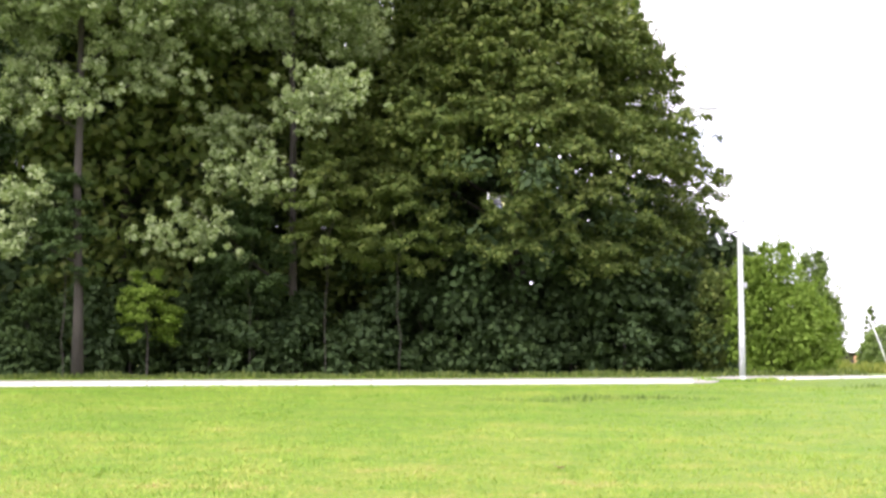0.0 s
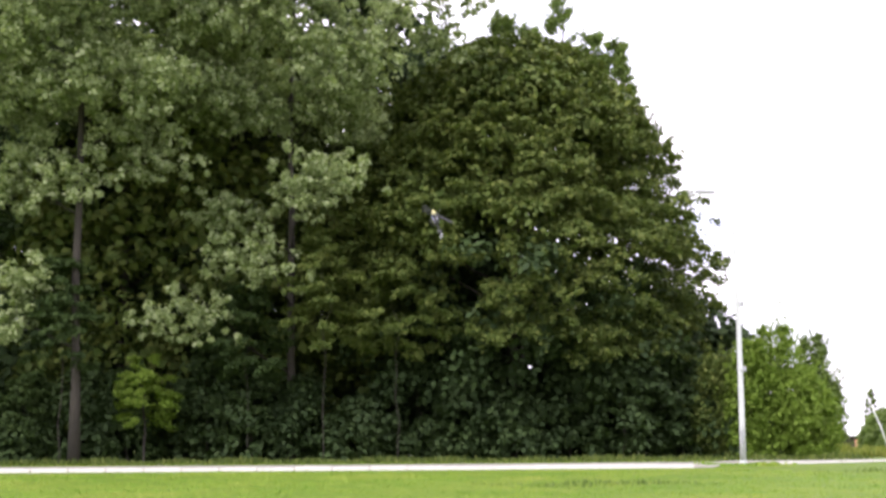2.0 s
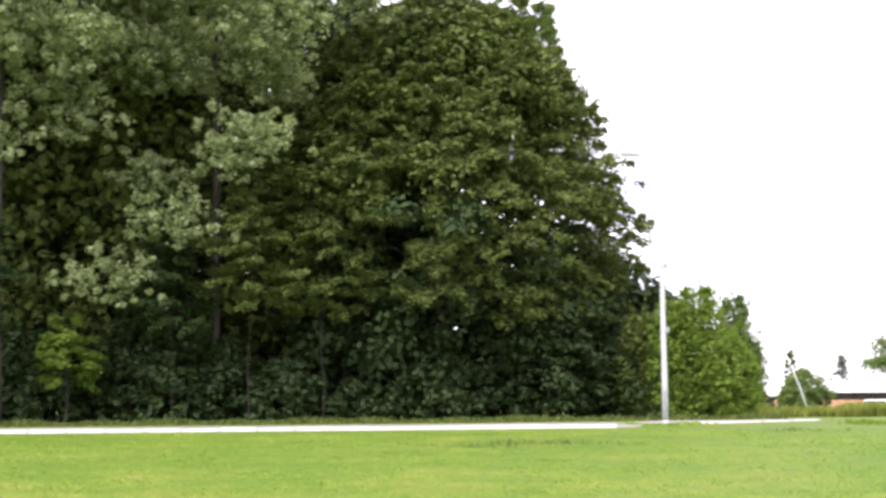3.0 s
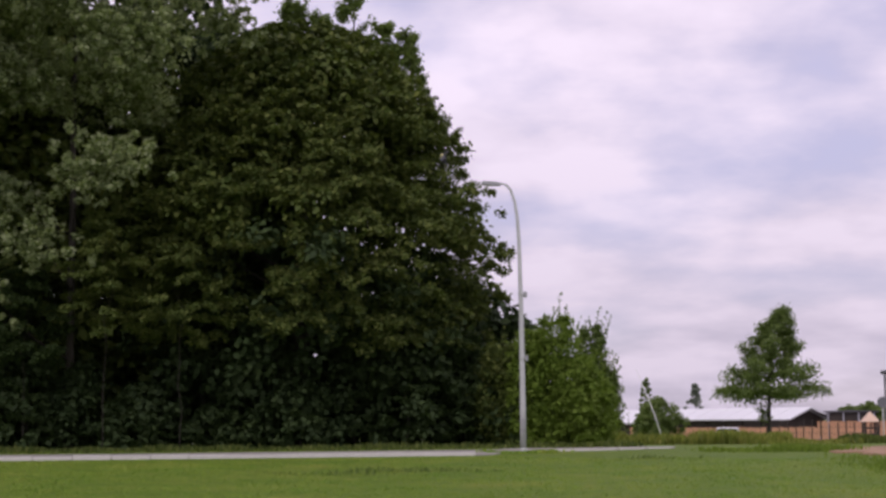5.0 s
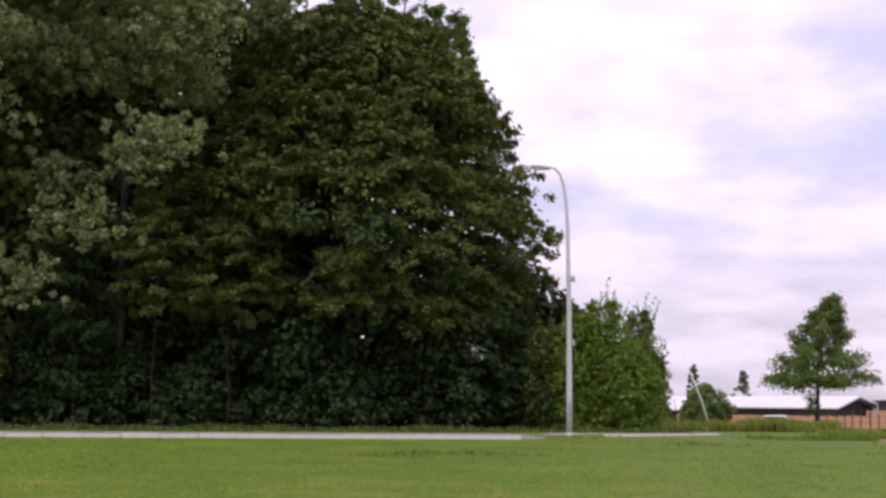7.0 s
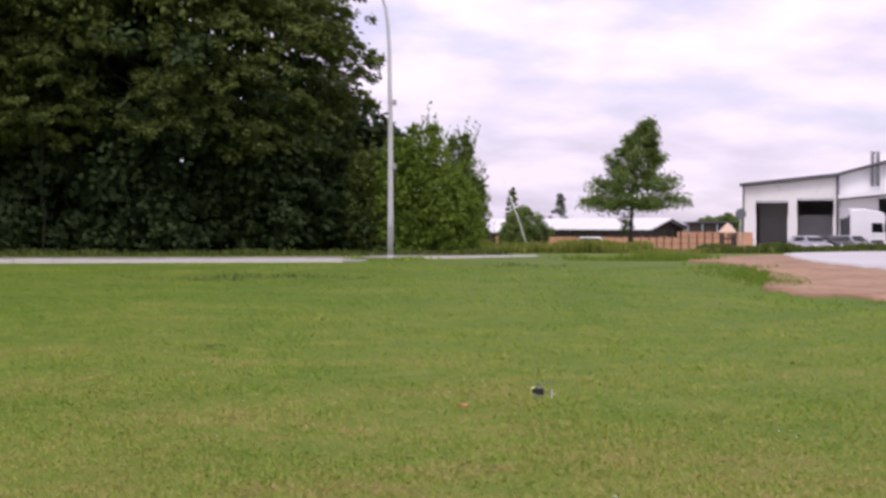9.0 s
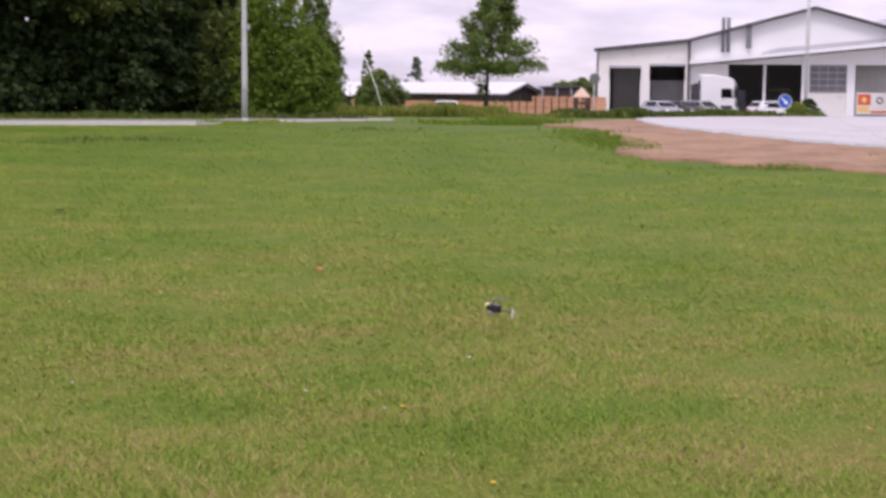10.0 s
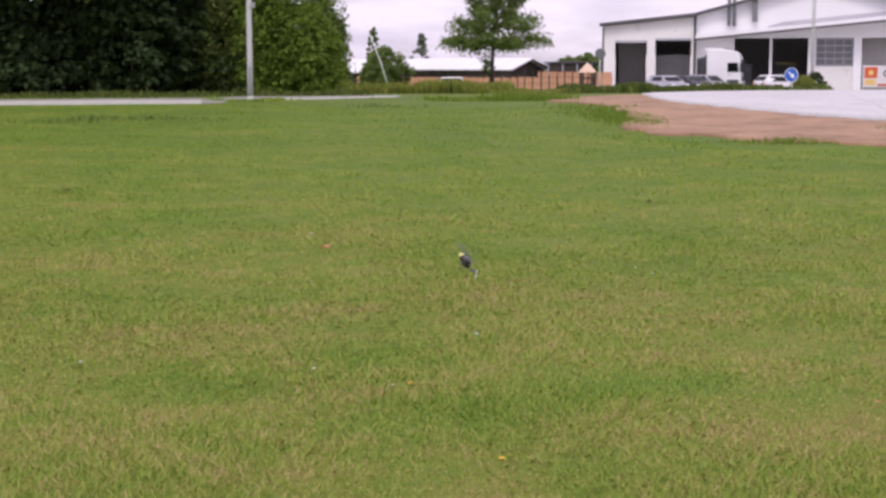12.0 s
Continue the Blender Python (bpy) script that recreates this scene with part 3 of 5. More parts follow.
def leafy_boughs(rng, base, tip, width, twigs, per, arch=0.16, droop=0.3, loose=0.06):
    """Flat leafy boughs: twigs fork forward from each bough's axis and hang a little, with leaves along them.
    Returns the leaves' places and the ways that they face."""
    n = len(base)
    way = tip - base
    reach = np.linalg.norm(way, axis=1)
    flat = way * np.array([1, 1, 0.0])
    side = np.stack([-flat[:, 1], flat[:, 0], np.zeros(n)], 1)
    side /= np.linalg.norm(side, axis=1)[:, None] + 1e-6
    tilt = rng.normal(size=n) * 0.25
    k = np.repeat(np.arange(n), twigs)
    m = len(k)
    u = 0.12 + 0.86 * rng.random(m) ** 0.8
    hand = np.where(rng.random(m) < 0.5, -1.0, 1.0)
    span = width[k] * np.sqrt(np.clip(1.12 - u, 0.1, 1)) * (0.55 + 0.6 * rng.random(m))
    q = np.repeat(np.arange(m), per)
    s = np.sqrt(rng.random(len(q)))
    kk, uu = k[q], u[q]
    along, across = s * span[q] * 0.62, s * span[q] * 0.78 * hand[q]
    axis = base[kk] + way[kk] * uu[:, None]
    forward = way[kk] / (reach[kk][:, None] + 1e-6)
    p = axis + forward * along[:, None] + side[kk] * across[:, None]
    p[:, 2] += arch * reach[kk] * 4 * uu * (1 - uu) - droop * (along ** 2 + across ** 2) / (width[kk] + 0.2) + tilt[kk] * across
    p += rng.normal(size=p.shape) * loose
    return p, forward * 0.35


def crown_boughs(rng, n, profile, z0, z1, inner, width, rise, power=1.0):
    """Axes of boughs over a crown: from well inside it out to its edge."""
    z = z0 + (z1 - z0) * rng.random(n) ** power
    a = rng.random(n) * 2 - 1
    a = -math.pi / 2 + math.pi * np.sign(a) * np.abs(a) ** 1.08
    edge = np.array([profile(v) for v in z])
    r = edge * (0.83 + 0.19 * rng.random(n))
    start = np.maximum(r - (0.35 * edge + 1.2) * (1 - inner * rng.random(n)), 0.05)
    lift = rise(z)
    out = np.stack([np.cos(a), np.sin(a)], 1)
    base = np.concatenate([out * start[:, None], (z - lift * (r - start))[:, None]], 1)
    tip = np.concatenate([out * r[:, None], z[:, None]], 1)
    return base, tip, width[0] + (width[1] - width[0]) * rng.random(n)


def leaf_mass(rng, centre, rx, rz, clumps=30):
    """Clumps of one hanging poplar bough, uneven and lighter towards its ends."""
    d = rng.normal(size=(clumps, 3))
    d /= np.linalg.norm(d, axis=1)[:, None]
    d *= (0.25 + 1.15 * rng.random(clumps))[:, None]
    c = np.array(centre) + d * np.array([rx, rx * 0.75, rz])
    c[:, 2] -= 0.22 * np.abs(d[:, 0]) * rx
    s = 0.11 + 0.24 * rng.random(clumps) ** 1.4
    return c, np.stack([s, s, s * 0.8], 1)


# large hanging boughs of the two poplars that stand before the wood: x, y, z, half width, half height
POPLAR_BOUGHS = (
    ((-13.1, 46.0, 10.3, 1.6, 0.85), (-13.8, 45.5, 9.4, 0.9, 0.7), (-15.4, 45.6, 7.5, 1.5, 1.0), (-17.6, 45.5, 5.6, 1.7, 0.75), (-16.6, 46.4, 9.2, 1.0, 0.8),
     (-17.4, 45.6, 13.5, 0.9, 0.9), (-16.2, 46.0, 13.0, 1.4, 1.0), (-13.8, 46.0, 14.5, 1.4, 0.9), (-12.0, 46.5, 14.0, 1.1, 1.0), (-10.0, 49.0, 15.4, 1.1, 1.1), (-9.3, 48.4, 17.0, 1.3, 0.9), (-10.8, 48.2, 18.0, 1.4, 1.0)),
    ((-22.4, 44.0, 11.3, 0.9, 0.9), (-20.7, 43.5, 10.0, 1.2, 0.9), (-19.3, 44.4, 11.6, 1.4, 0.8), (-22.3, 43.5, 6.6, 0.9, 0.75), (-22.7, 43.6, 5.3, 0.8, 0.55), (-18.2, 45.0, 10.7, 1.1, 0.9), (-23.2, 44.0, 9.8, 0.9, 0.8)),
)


def build_wood():
    rng = np.random.default_rng(11)
    # the broad round tree at the end of the wood: flat tiers of boughs, rising steeply near the top
    prof = through_points((1.2, 5.4), (4.0, 6.9), (6.4, 7.9), (8.2, 7.35), (9.75, 6.65), (12.0, 5.45), (13.5, 4.2), (14.6, 2.8), (15.5, 1.0))
    rise = lambda z: np.interp(z, [3, 8, 12, 15.5], [-0.28, -0.12, 0.45, 1.3])
    base, tip, w = crown_boughs(rng, 600, prof, 3.2, 15.4, 0.5, (0.7, 1.4), rise)
    p, facing = leafy_boughs(rng, base, tip, w, 13, 24, 0.10, 0.34, 0.06)
    base, tip, w = crown_boughs(rng, 330, prof, 8.0, 15.3, 0.6, (0.6, 1.0), rise)
    p2, f2 = leafy_boughs(rng, base, tip, w, 11, 23, 0.10, 0.25, 0.07)
    # lower inner leaves are darker: shade inside the crown put into their colour
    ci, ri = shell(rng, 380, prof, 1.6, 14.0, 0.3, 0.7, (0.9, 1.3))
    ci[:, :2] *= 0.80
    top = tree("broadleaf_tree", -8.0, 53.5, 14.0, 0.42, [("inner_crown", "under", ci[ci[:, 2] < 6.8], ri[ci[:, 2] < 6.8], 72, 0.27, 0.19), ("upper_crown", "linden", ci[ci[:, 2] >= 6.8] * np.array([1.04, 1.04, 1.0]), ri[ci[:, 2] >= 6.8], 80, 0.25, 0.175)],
               limbs_of(rng, 12, 2.5, 12, 2.5, 5.0), "large dense rounded broadleaf tree at the wood's end", 21)
    ce, re = shell(rng, 250, prof, 6.5, 14.2, 0.8, 0.6, (0.3, 0.55), lobe=0.3)
    part("edge_crown", leaf_mesh("edge_crown", ce * np.array([0.88, 0.88, 1.0]), re, 60, 0.14, 0.10, rng), "linden", top)
    p, facing = np.concatenate([p, p2]), np.concatenate([facing, f2])
    inside = np.hypot(p[:, 0], p[:, 1]) < np.array([prof(z) for z in p[:, 2]]) * 1.03 + 0.25
    part("crown", leaves("crown", p[inside], facing[inside], 0.145, 0.10, rng, 0.9), "linden", top)
    # darker tops rising behind it
    for i, (x, y, h, w) in enumerate(((-6.9, 59.5, 18.5, 1.25), (-4.75, 60.0, 16.7, 1.3), (-9.4, 60.0, 18.2, 1.5), (-5.7, 60.6, 17.4, 1.1), (-8.2, 59.8, 17.6, 1.2))):
        prof_s = through_points((3, w * 1.7), (h * 0.72, w * 1.3), (h * 0.88, w * 0.75), (h, 0.1))
        base, tip, bw = crown_boughs(rng, 78, prof_s, 10, h, 0.3, (0.45, 0.8), lambda z: 1.1 + 0 * z)
        p, facing = leafy_boughs(rng, base, tip, bw, 11, 13, 0.03, -0.25, 0.08)
        top = tree("slender_tree", x, y, h - 0.3, 0.16, [], limbs_of(rng, 8, 5, h - 2, 0.8, 1.6), "dark slender tree standing behind the round tree", 30 + i, group="trees behind the wood's edge")
        part("crown", leaves("crown", p, facing, 0.165, 0.09, rng, 0.4), "oak", top)
    # silvery poplars: two with hanging boughs before the wood, three deeper in
    for i, (x, y, h, seed) in enumerate(((-15.1, 48.9, 24.0, 41), (-21.0, 44.6, 25.0, 42), (-28.5, 45.0, 24.0, 43), (-18.0, 55.0, 25.0, 44), (-25.5, 52.5, 26.0, 45))):
        rg = np.random.default_rng(seed)
        foot = float(land(x, y))
        prof_p = through_points((3.5, 2.2), (7, 2.8), (10, 2.8), (14, 3.8), (17.0, 5.4), (20, 5.6), (h, 2.0))
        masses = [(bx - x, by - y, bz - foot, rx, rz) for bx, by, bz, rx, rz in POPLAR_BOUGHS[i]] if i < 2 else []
        for k in range(78 if i < 2 else 60):
            z = (11.4 if i < 2 else 7.5) + (h - (12.2 if i < 2 else 8.5)) * rg.random() ** 1.15
            a, r = -math.pi / 2 + rg.normal() * (1.1 if i < 2 else 2.0), prof_p(z) * (0.5 + 0.7 * rg.random())
            masses.append((r * math.cos(a), r * math.sin(a), z, 0.6 + 0.9 * rg.random(), 0.4 + 0.55 * rg.random()))
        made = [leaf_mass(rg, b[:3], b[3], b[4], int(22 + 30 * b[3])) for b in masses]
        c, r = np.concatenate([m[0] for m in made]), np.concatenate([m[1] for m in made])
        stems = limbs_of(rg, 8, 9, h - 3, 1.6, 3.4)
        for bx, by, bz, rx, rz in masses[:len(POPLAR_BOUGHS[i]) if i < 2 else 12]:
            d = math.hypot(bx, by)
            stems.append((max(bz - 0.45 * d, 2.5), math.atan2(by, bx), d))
        thin, ri = shell(rg, 90, prof_p, 11.0 if i < 2 else 7, h - 1, 0.25, 0.8, (0.35, 0.7))
        tree("poplar_tree", x, y, h, 0.16, [("crown", "poplar", c, r, *((28, 0.15, 0.115) if i < 2 else (8, 0.28, 0.21))), ("inner_crown", "poplar", thin, ri, 34, 0.19, 0.15)],
             stems, "tall silvery-leaved poplar with a bare lower trunk", seed, group="poplars of the wood")
    # back rows that close the wood, its inner shade put into their dark leaves
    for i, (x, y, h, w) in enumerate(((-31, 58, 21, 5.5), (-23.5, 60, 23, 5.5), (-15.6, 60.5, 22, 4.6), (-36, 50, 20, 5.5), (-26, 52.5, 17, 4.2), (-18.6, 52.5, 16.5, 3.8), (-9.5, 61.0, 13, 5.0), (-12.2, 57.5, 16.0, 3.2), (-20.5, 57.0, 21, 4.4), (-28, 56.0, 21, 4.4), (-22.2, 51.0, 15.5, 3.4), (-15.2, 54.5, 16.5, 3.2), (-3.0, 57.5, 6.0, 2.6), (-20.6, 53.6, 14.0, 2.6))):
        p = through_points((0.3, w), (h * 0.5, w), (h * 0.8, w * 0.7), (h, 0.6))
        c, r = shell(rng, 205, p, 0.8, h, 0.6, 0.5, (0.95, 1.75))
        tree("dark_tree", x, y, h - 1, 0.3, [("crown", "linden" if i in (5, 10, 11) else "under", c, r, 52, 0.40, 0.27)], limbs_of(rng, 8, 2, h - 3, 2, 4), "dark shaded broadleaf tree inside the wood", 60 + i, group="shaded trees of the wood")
    # young trees with flat leafy tiers in the shade between the poplars
    for i, (x, y, h, w, low, mat) in enumerate(((-19.3, 46.2, 3.5, 1.2, 1.2, "shrub"), (-23.4, 46.0, 2.9, 1.0, 0.8, "hedge"), (-13.3, 46.6, 7.6, 2.1, 3.6, "linden"), (-21.3, 44.2, 6.6, 1.5, 3.0, "hedge"), (-16.0, 47.0, 6.0, 1.6, 2.8, "hedge"), (-11.0, 47.4, 6.6, 1.8, 3.4, "linden"))):
        rg = np.random.default_rng(310 + i)
        prof_y = through_points((low * 0.9, w * 0.7), (low + 0.4 * (h - low), w), (h, 0.2))
        base, tip, bw = crown_boughs(rg, 30 if h < 4 else 46, prof_y, low, h, 0.3, (0.4, 0.85), lambda z: -0.1 + 0 * z)
        p, facing = leafy_boughs(rg, base, tip, bw, 9, 24, 0.08, 0.25, 0.05)
        top = tree("young_tree", x, y, h * 0.95, 0.04 if low < 2 else 0.016, [], limbs_of(rg, 5, low, h * 0.8, 0.6, 1.1), "young broadleaf tree with flat tiers in the wood's shade", 310 + i, group="young trees under the poplars")
        part("crown", leaves("crown", p, facing, 0.12, 0.08, rg, 0.8), mat, top)
    # undergrowth along the wood's edge, shade of the overhang put into its leaf colours
    for i in range(19):
        x = -33 + i * 1.83 + rng.normal() * 0.25
        y = 52.2 + 0.22 * x + rng.normal() * 0.4
        h, w = 2.0 + rng.random() * 2.0, 1.2 + rng.random() * 0.6
        prof_u = through_points((0, w), (h * 0.5, w), (h, 0.3))
        c, r = shell(rng, 60, prof_u, 0.12, h, 0.4, 0.7, (0.3, 0.5))
        base, tip, bw = crown_boughs(rng, 44, prof_u, 0.25, h, 0.3, (0.3, 0.6), lambda z: 0.15 + 0 * z)
        p, facing = leafy_boughs(rng, base, tip, bw, 7, 13, 0.1, 0.3, 0.05)
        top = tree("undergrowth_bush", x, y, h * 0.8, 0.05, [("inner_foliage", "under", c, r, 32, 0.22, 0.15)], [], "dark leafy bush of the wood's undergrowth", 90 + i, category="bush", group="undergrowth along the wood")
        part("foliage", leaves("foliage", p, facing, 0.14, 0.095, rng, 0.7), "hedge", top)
    # filler row deep in the wood, dark leaf colour standing in for shade
    for i in range(19):
        x = -34 + i * 1.87
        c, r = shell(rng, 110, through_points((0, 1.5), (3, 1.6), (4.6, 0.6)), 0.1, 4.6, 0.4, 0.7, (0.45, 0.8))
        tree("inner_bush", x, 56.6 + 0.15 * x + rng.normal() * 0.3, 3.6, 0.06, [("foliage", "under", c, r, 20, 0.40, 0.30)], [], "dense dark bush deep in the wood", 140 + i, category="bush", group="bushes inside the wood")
    # shrubs beside the lamp: arching shoots over a full body of leaves
    for i, (x, y, h, w, mat) in enumerate(((0.35, 50.8, 4.7, 0.95, "shrub"), (1.15, 51.2, 5.3, 1.05, "shrub"), (1.95, 51.0, 3.5, 0.95, "shrub"), (2.45, 51.6, 2.7, 0.7, "shrub"), (2.6, 57.3, 5.3, 0.85, "oak"), (3.15, 57.8, 3.5, 0.65, "oak"), (-0.7, 51.5, 4.2, 1.0, "linden"))):
        rg = np.random.default_rng(120 + i)
        prof_h = through_points((0, w * 0.95), (h * 0.4, w * 1.05), (h * 0.65, w * 0.85), (h * 0.85, w * 0.4))
        c, r = shell(rg, 120, prof_h, 0.15, h * 0.82, 0.3, 0.9, (0.22, 0.42), lobe=1.0)
        base, tip, bw = crown_boughs(rg, 60, prof_h, 0.4, h * 0.84, 0.3, (0.2, 0.42), lambda z: 0.9 + 0 * z)
        p, facing = leafy_boughs(rg, base, tip, bw, 8, 18, 0.02, 0.2, 0.05)
        shoots, ways = [], []
        for k in range(16):
            a, out, top_z = k * 2.4 + rg.normal() * 0.3, w * (0.15 + 0.65 * rg.random()), h * (1.02 - 0.3 * rg.random())
            q = 0.5 + 0.5 * rg.random(70)
            bend = out * q ** 1.7
            z = top_z * (q - 0.10 * (out / w) * q ** 4)
            thin = 0.02 + 0.10 * (1.03 - q)
            shoots.append(np.stack([bend * math.cos(a) + rg.normal(size=70) * thin + 0.25 * q ** 3, bend * math.sin(a) + rg.normal(size=70) * thin, z + rg.normal(size=70) * 0.04], 1))
            ways.append(rg.normal(size=(70, 3)) * 0.5)
        top = tree("tall_shrub", x, y, h * 0.7, 0.06, [("inner_foliage", mat, c, r, 22, 0.17, 0.075)], limbs_of(rg, 5, 0.5, h * 0.6, 0.4, 0.8), "grey-green upright shrub at the wood's end" if mat == "oak" else "fresh green upright shrub beside the street lamp", 120 + i, category="shrub", group="shrubs at the wood's end")
        part("foliage", leaves("foliage", np.concatenate([p] + shoots), np.concatenate([facing] + ways), 0.13, 0.05, rg, 0.4), mat, top)


build_wood()


def build_oak():
    rng = np.random.default_rng(77)
    base, tip, width, limbs = [], [], [], []
    k = 0
    for n, z0, z1, reach0, reach1, rise, w in ((16, 2.4, 2.9, 2.2, 3.3, 0.25, 0.6), (13, 3.0, 3.9, 1.9, 2.9, 0.5, 0.6), (12, 4.0, 5.0, 1.0, 1.6, 0.8, 0.55), (11, 5.0, 6.2, 0.6, 1.2, 1.0, 0.48), (6, 6.2, 7.0, 0.2, 0.45, 1.8, 0.32)):
        for i in range(n):
            k += 1
            a = 2.4 * k + rng.normal() * 0.3
            z, reach = z0 + (z1 - z0) * (i + rng.random()) / n, reach0 + (reach1 - reach0) * rng.random()
            foot = 1.35 * (z / 8) ** 2
            limbs.append((z, a, reach * 0.8))
            base.append((foot + 0.12 * math.cos(a), 0.12 * math.sin(a), z))
            tip.append((foot + reach * math.cos(a), reach * math.sin(a), z + rise * reach * 0.45))
            width.append(w * (0.8 + 0.5 * rng.random()))
    p, facing = leafy_boughs(rng, np.array(base), np.array(tip), np.array(width), 17, 20, 0.02, 0.1, 0.15)
    tuft = np.array([-0.1, 0, 1.75]) + rng.normal(size=(260, 3)) * np.array([0.16, 0.16, 0.28])
    top = tree("young_oak", 12.85, 80.0, 7.2, 0.13, [], limbs[::2], "young oak with spreading tiers and a slim trunk", 77, lean=(0.7, 0.0))
    part("crown", leaves("crown", np.concatenate([p, tuft]), np.concatenate([facing, 0 * tuft]), 0.17, 0.09, rng, 0.5), "oak", top)


build_oak()


def bush(name, x, y, h, w, material, n, per, seed, label, leaf=0.16, category="bush", group="", squash=0.8):
    rg = np.random.default_rng(seed)
    c, r = shell(rg, n, through_points((0, w * 0.85), (h * 0.5, w), (h * 0.85, w * 0.6), (h, 0.1)), 0.05, h, 0.45, squash, (w * 0.14, w * 0.3))
    return tree(name, x, y, h * 0.7, max(0.03, 0.03 * h), [("foliage", material, c, r, per, leaf, leaf * 0.6)], [], label, seed, category=category, group=group)


bush("round_bush", 8.95, 100.0, 3.25, 1.6, "oak", 190, 50, 201, "round grey-green bush beside a leaning pole", 0.2)
bush("spindly_bush", 8.35, 101.5, 4.7, 0.5, "oak", 120, 26, 202, "thin upright bush behind the round bush", 0.2)
bush("garden_bush", 37.6, 76.0, 3.1, 2.2, "under", 190, 70, 203, "dense dark green bush beside the banner", 0.16)
bush("garden_bush", 36.4, 77.5, 3.9, 0.9, "oak", 150, 50, 204, "tall narrow shrub beside the banner", 0.14)
bush("garden_bush", 40.5, 76.5, 3.6, 2.4, "under", 160, 70, 207, "dense dark green bush beside the banner", 0.16)
bush("clipped_bush", 29.0, 74.0, 1.0, 0.55, "under", 60, 60, 205, "low dark bush at the foot of the mast", 0.1)
bush("clipped_bush", 28.0, 73.0, 0.8, 0.6, "weed", 60, 60, 206, "low yellow-green bush at the foot of the mast", 0.1)
for i, (x, y, h, w) in enumerate(((25.2, 220.0, 8.2, 2.3), (51, 236, 4.9, 3.0), (54.5, 238, 5.6, 2.8), (58, 240, 4.7, 2.6), (46, 240, 3.2, 2.2))):
    rg = np.random.default_rng(230 + i)
    tall = i == 0
    p = through_points((0.3, w), (h * 0.4, w * 0.75), (h * 0.85, w * 0.25 if tall else w * 0.7), (h, 0.05))
    c, r = shell(rg, 130 if tall else 190, p, 0.5, h, 0.15, 0.5 if tall else 0.8, (0.3, 0.55) if tall else (0.35, 0.7))
    # conifer and far trees take paler leaf colours in place of distance haze
    tree("conifer" if tall else "far_tree", x, y, h - 0.2, 0.15, [("crown", "needle" if tall else "oak", c, r, 40 if not tall else 24, 0.4, 0.24)], [], "distant conifer behind the barn, needles paled for haze" if tall else "distant tree behind the fence, leaves lightened for haze", 230 + i, group="" if tall else "trees on the horizon")


def weed_patch(name, spots, height, material, seed, label, blade=0.02):
    """Upright stems and leaves of rough weeds, joined."""
    rng = np.random.default_rng(seed)
    n = len(spots)
    x, y = spots[:, 0], spots[:, 1]
    z = land(x, y)
    h = height * (0.45 + 0.65 * rng.random(n)) * (1 + 0.45 * np.sin(1.9 * x + 1.3 * np.sin(1.1 * y)) * np.sin(0.83 * x + 2.0))
    a = rng.random(n) * 6.28
    lean = rng.normal(size=(n, 2)) * 0.25 * h[:, None]
    w = blade * (0.7 + 0.7 * rng.random(n))
    base = np.stack([x, y, z - 0.02], 1)
    side = np.stack([np.cos(a) * w, np.sin(a) * w, 0 * w], 1)
    mid = base + np.stack([lean[:, 0] * 0.4, lean[:, 1] * 0.4, h * 0.6], 1)
    tip = base + np.stack([lean[:, 0], lean[:, 1], h], 1)
    v = np.stack([base - side * 0.4, base + side * 0.4, mid + side, tip, mid - side], 1).reshape(-1, 3)
    i = np.arange(n)[:, None] * 5
    f = np.concatenate([i + np.array([[0, 1, 2]]), i + np.array([[0, 2, 4]]), i + np.array([[4, 2, 3]])])
    return tagged(part(name, np_mesh(name, v, f), material), label, "weeds", kind="stuff")


def spread(rng, n, cx, cy, sx, sy):
    return np.stack([cx + rng.normal(size=n) * sx, cy + rng.normal(size=n) * sy], 1)


rng = np.random.default_rng(5)
weed_patch("lamp_weeds", np.concatenate([spread(rng, 900, 0.1, 43.9, 0.45, 0.25), spread(rng, 300, -0.6, 43.6, 0.25, 0.2)]), 0.13, "blade", 1, "tuft of uncut weeds round the lamp's foot", 0.03)
weed_patch("verge_weeds", np.stack([3.2 + 6.4 * rng.random(7000) ** 0.85, 53.5 + 5.0 * rng.random(7000)], 1), 0.42, "weed", 2, "tall yellow-green weeds along the far verge", 0.035)
weed_patch("low_verge_weeds", np.stack([8.6 + 3.2 * rng.random(2600), 52.5 + 5.0 * rng.random(2600)], 1), 0.2, "weed", 12, "low yellow-green weeds beside the hedge strip", 0.03)
weed_patch("hedge_strip", np.stack([11.2 + 12.3 * (q := rng.random(9000)), 53.8 + 5.6 * q + rng.normal(size=9000) * 0.6], 1), 0.30, "linden", 3, "low dark hedge strip behind the gravel", 0.05)
weed_patch("edge_weeds", np.concatenate([spread(rng, 2600, 8.7, 45.2, 0.45, 0.5), spread(rng, 900, 6.6, 44.6, 0.7, 0.5)]), 0.2, "shrub", 4, "clump of coarse weeds at the gravel's end", 0.018)
patch = np.concatenate([spread(rng, 3600, 8.9, 34.6, 0.6, 2.2), spread(rng, 2200, 8.95, 31.6, 0.5, 1.0), spread(rng, 900, 12.0, 26.4, 1.6, 0.22), spread(rng, 500, 10.3, 26.5, 0.7, 0.2), spread(rng, 160, 11.2, 26.9, 0.12, 0.15), spread(rng, 200, 12.6, 26.8, 0.2, 0.15)])
patch = patch[(patch[:, 0] < (0.27 + 0.02 * rng.random(len(patch))) * patch[:, 1]) | (patch[:, 1] < 27.3)]
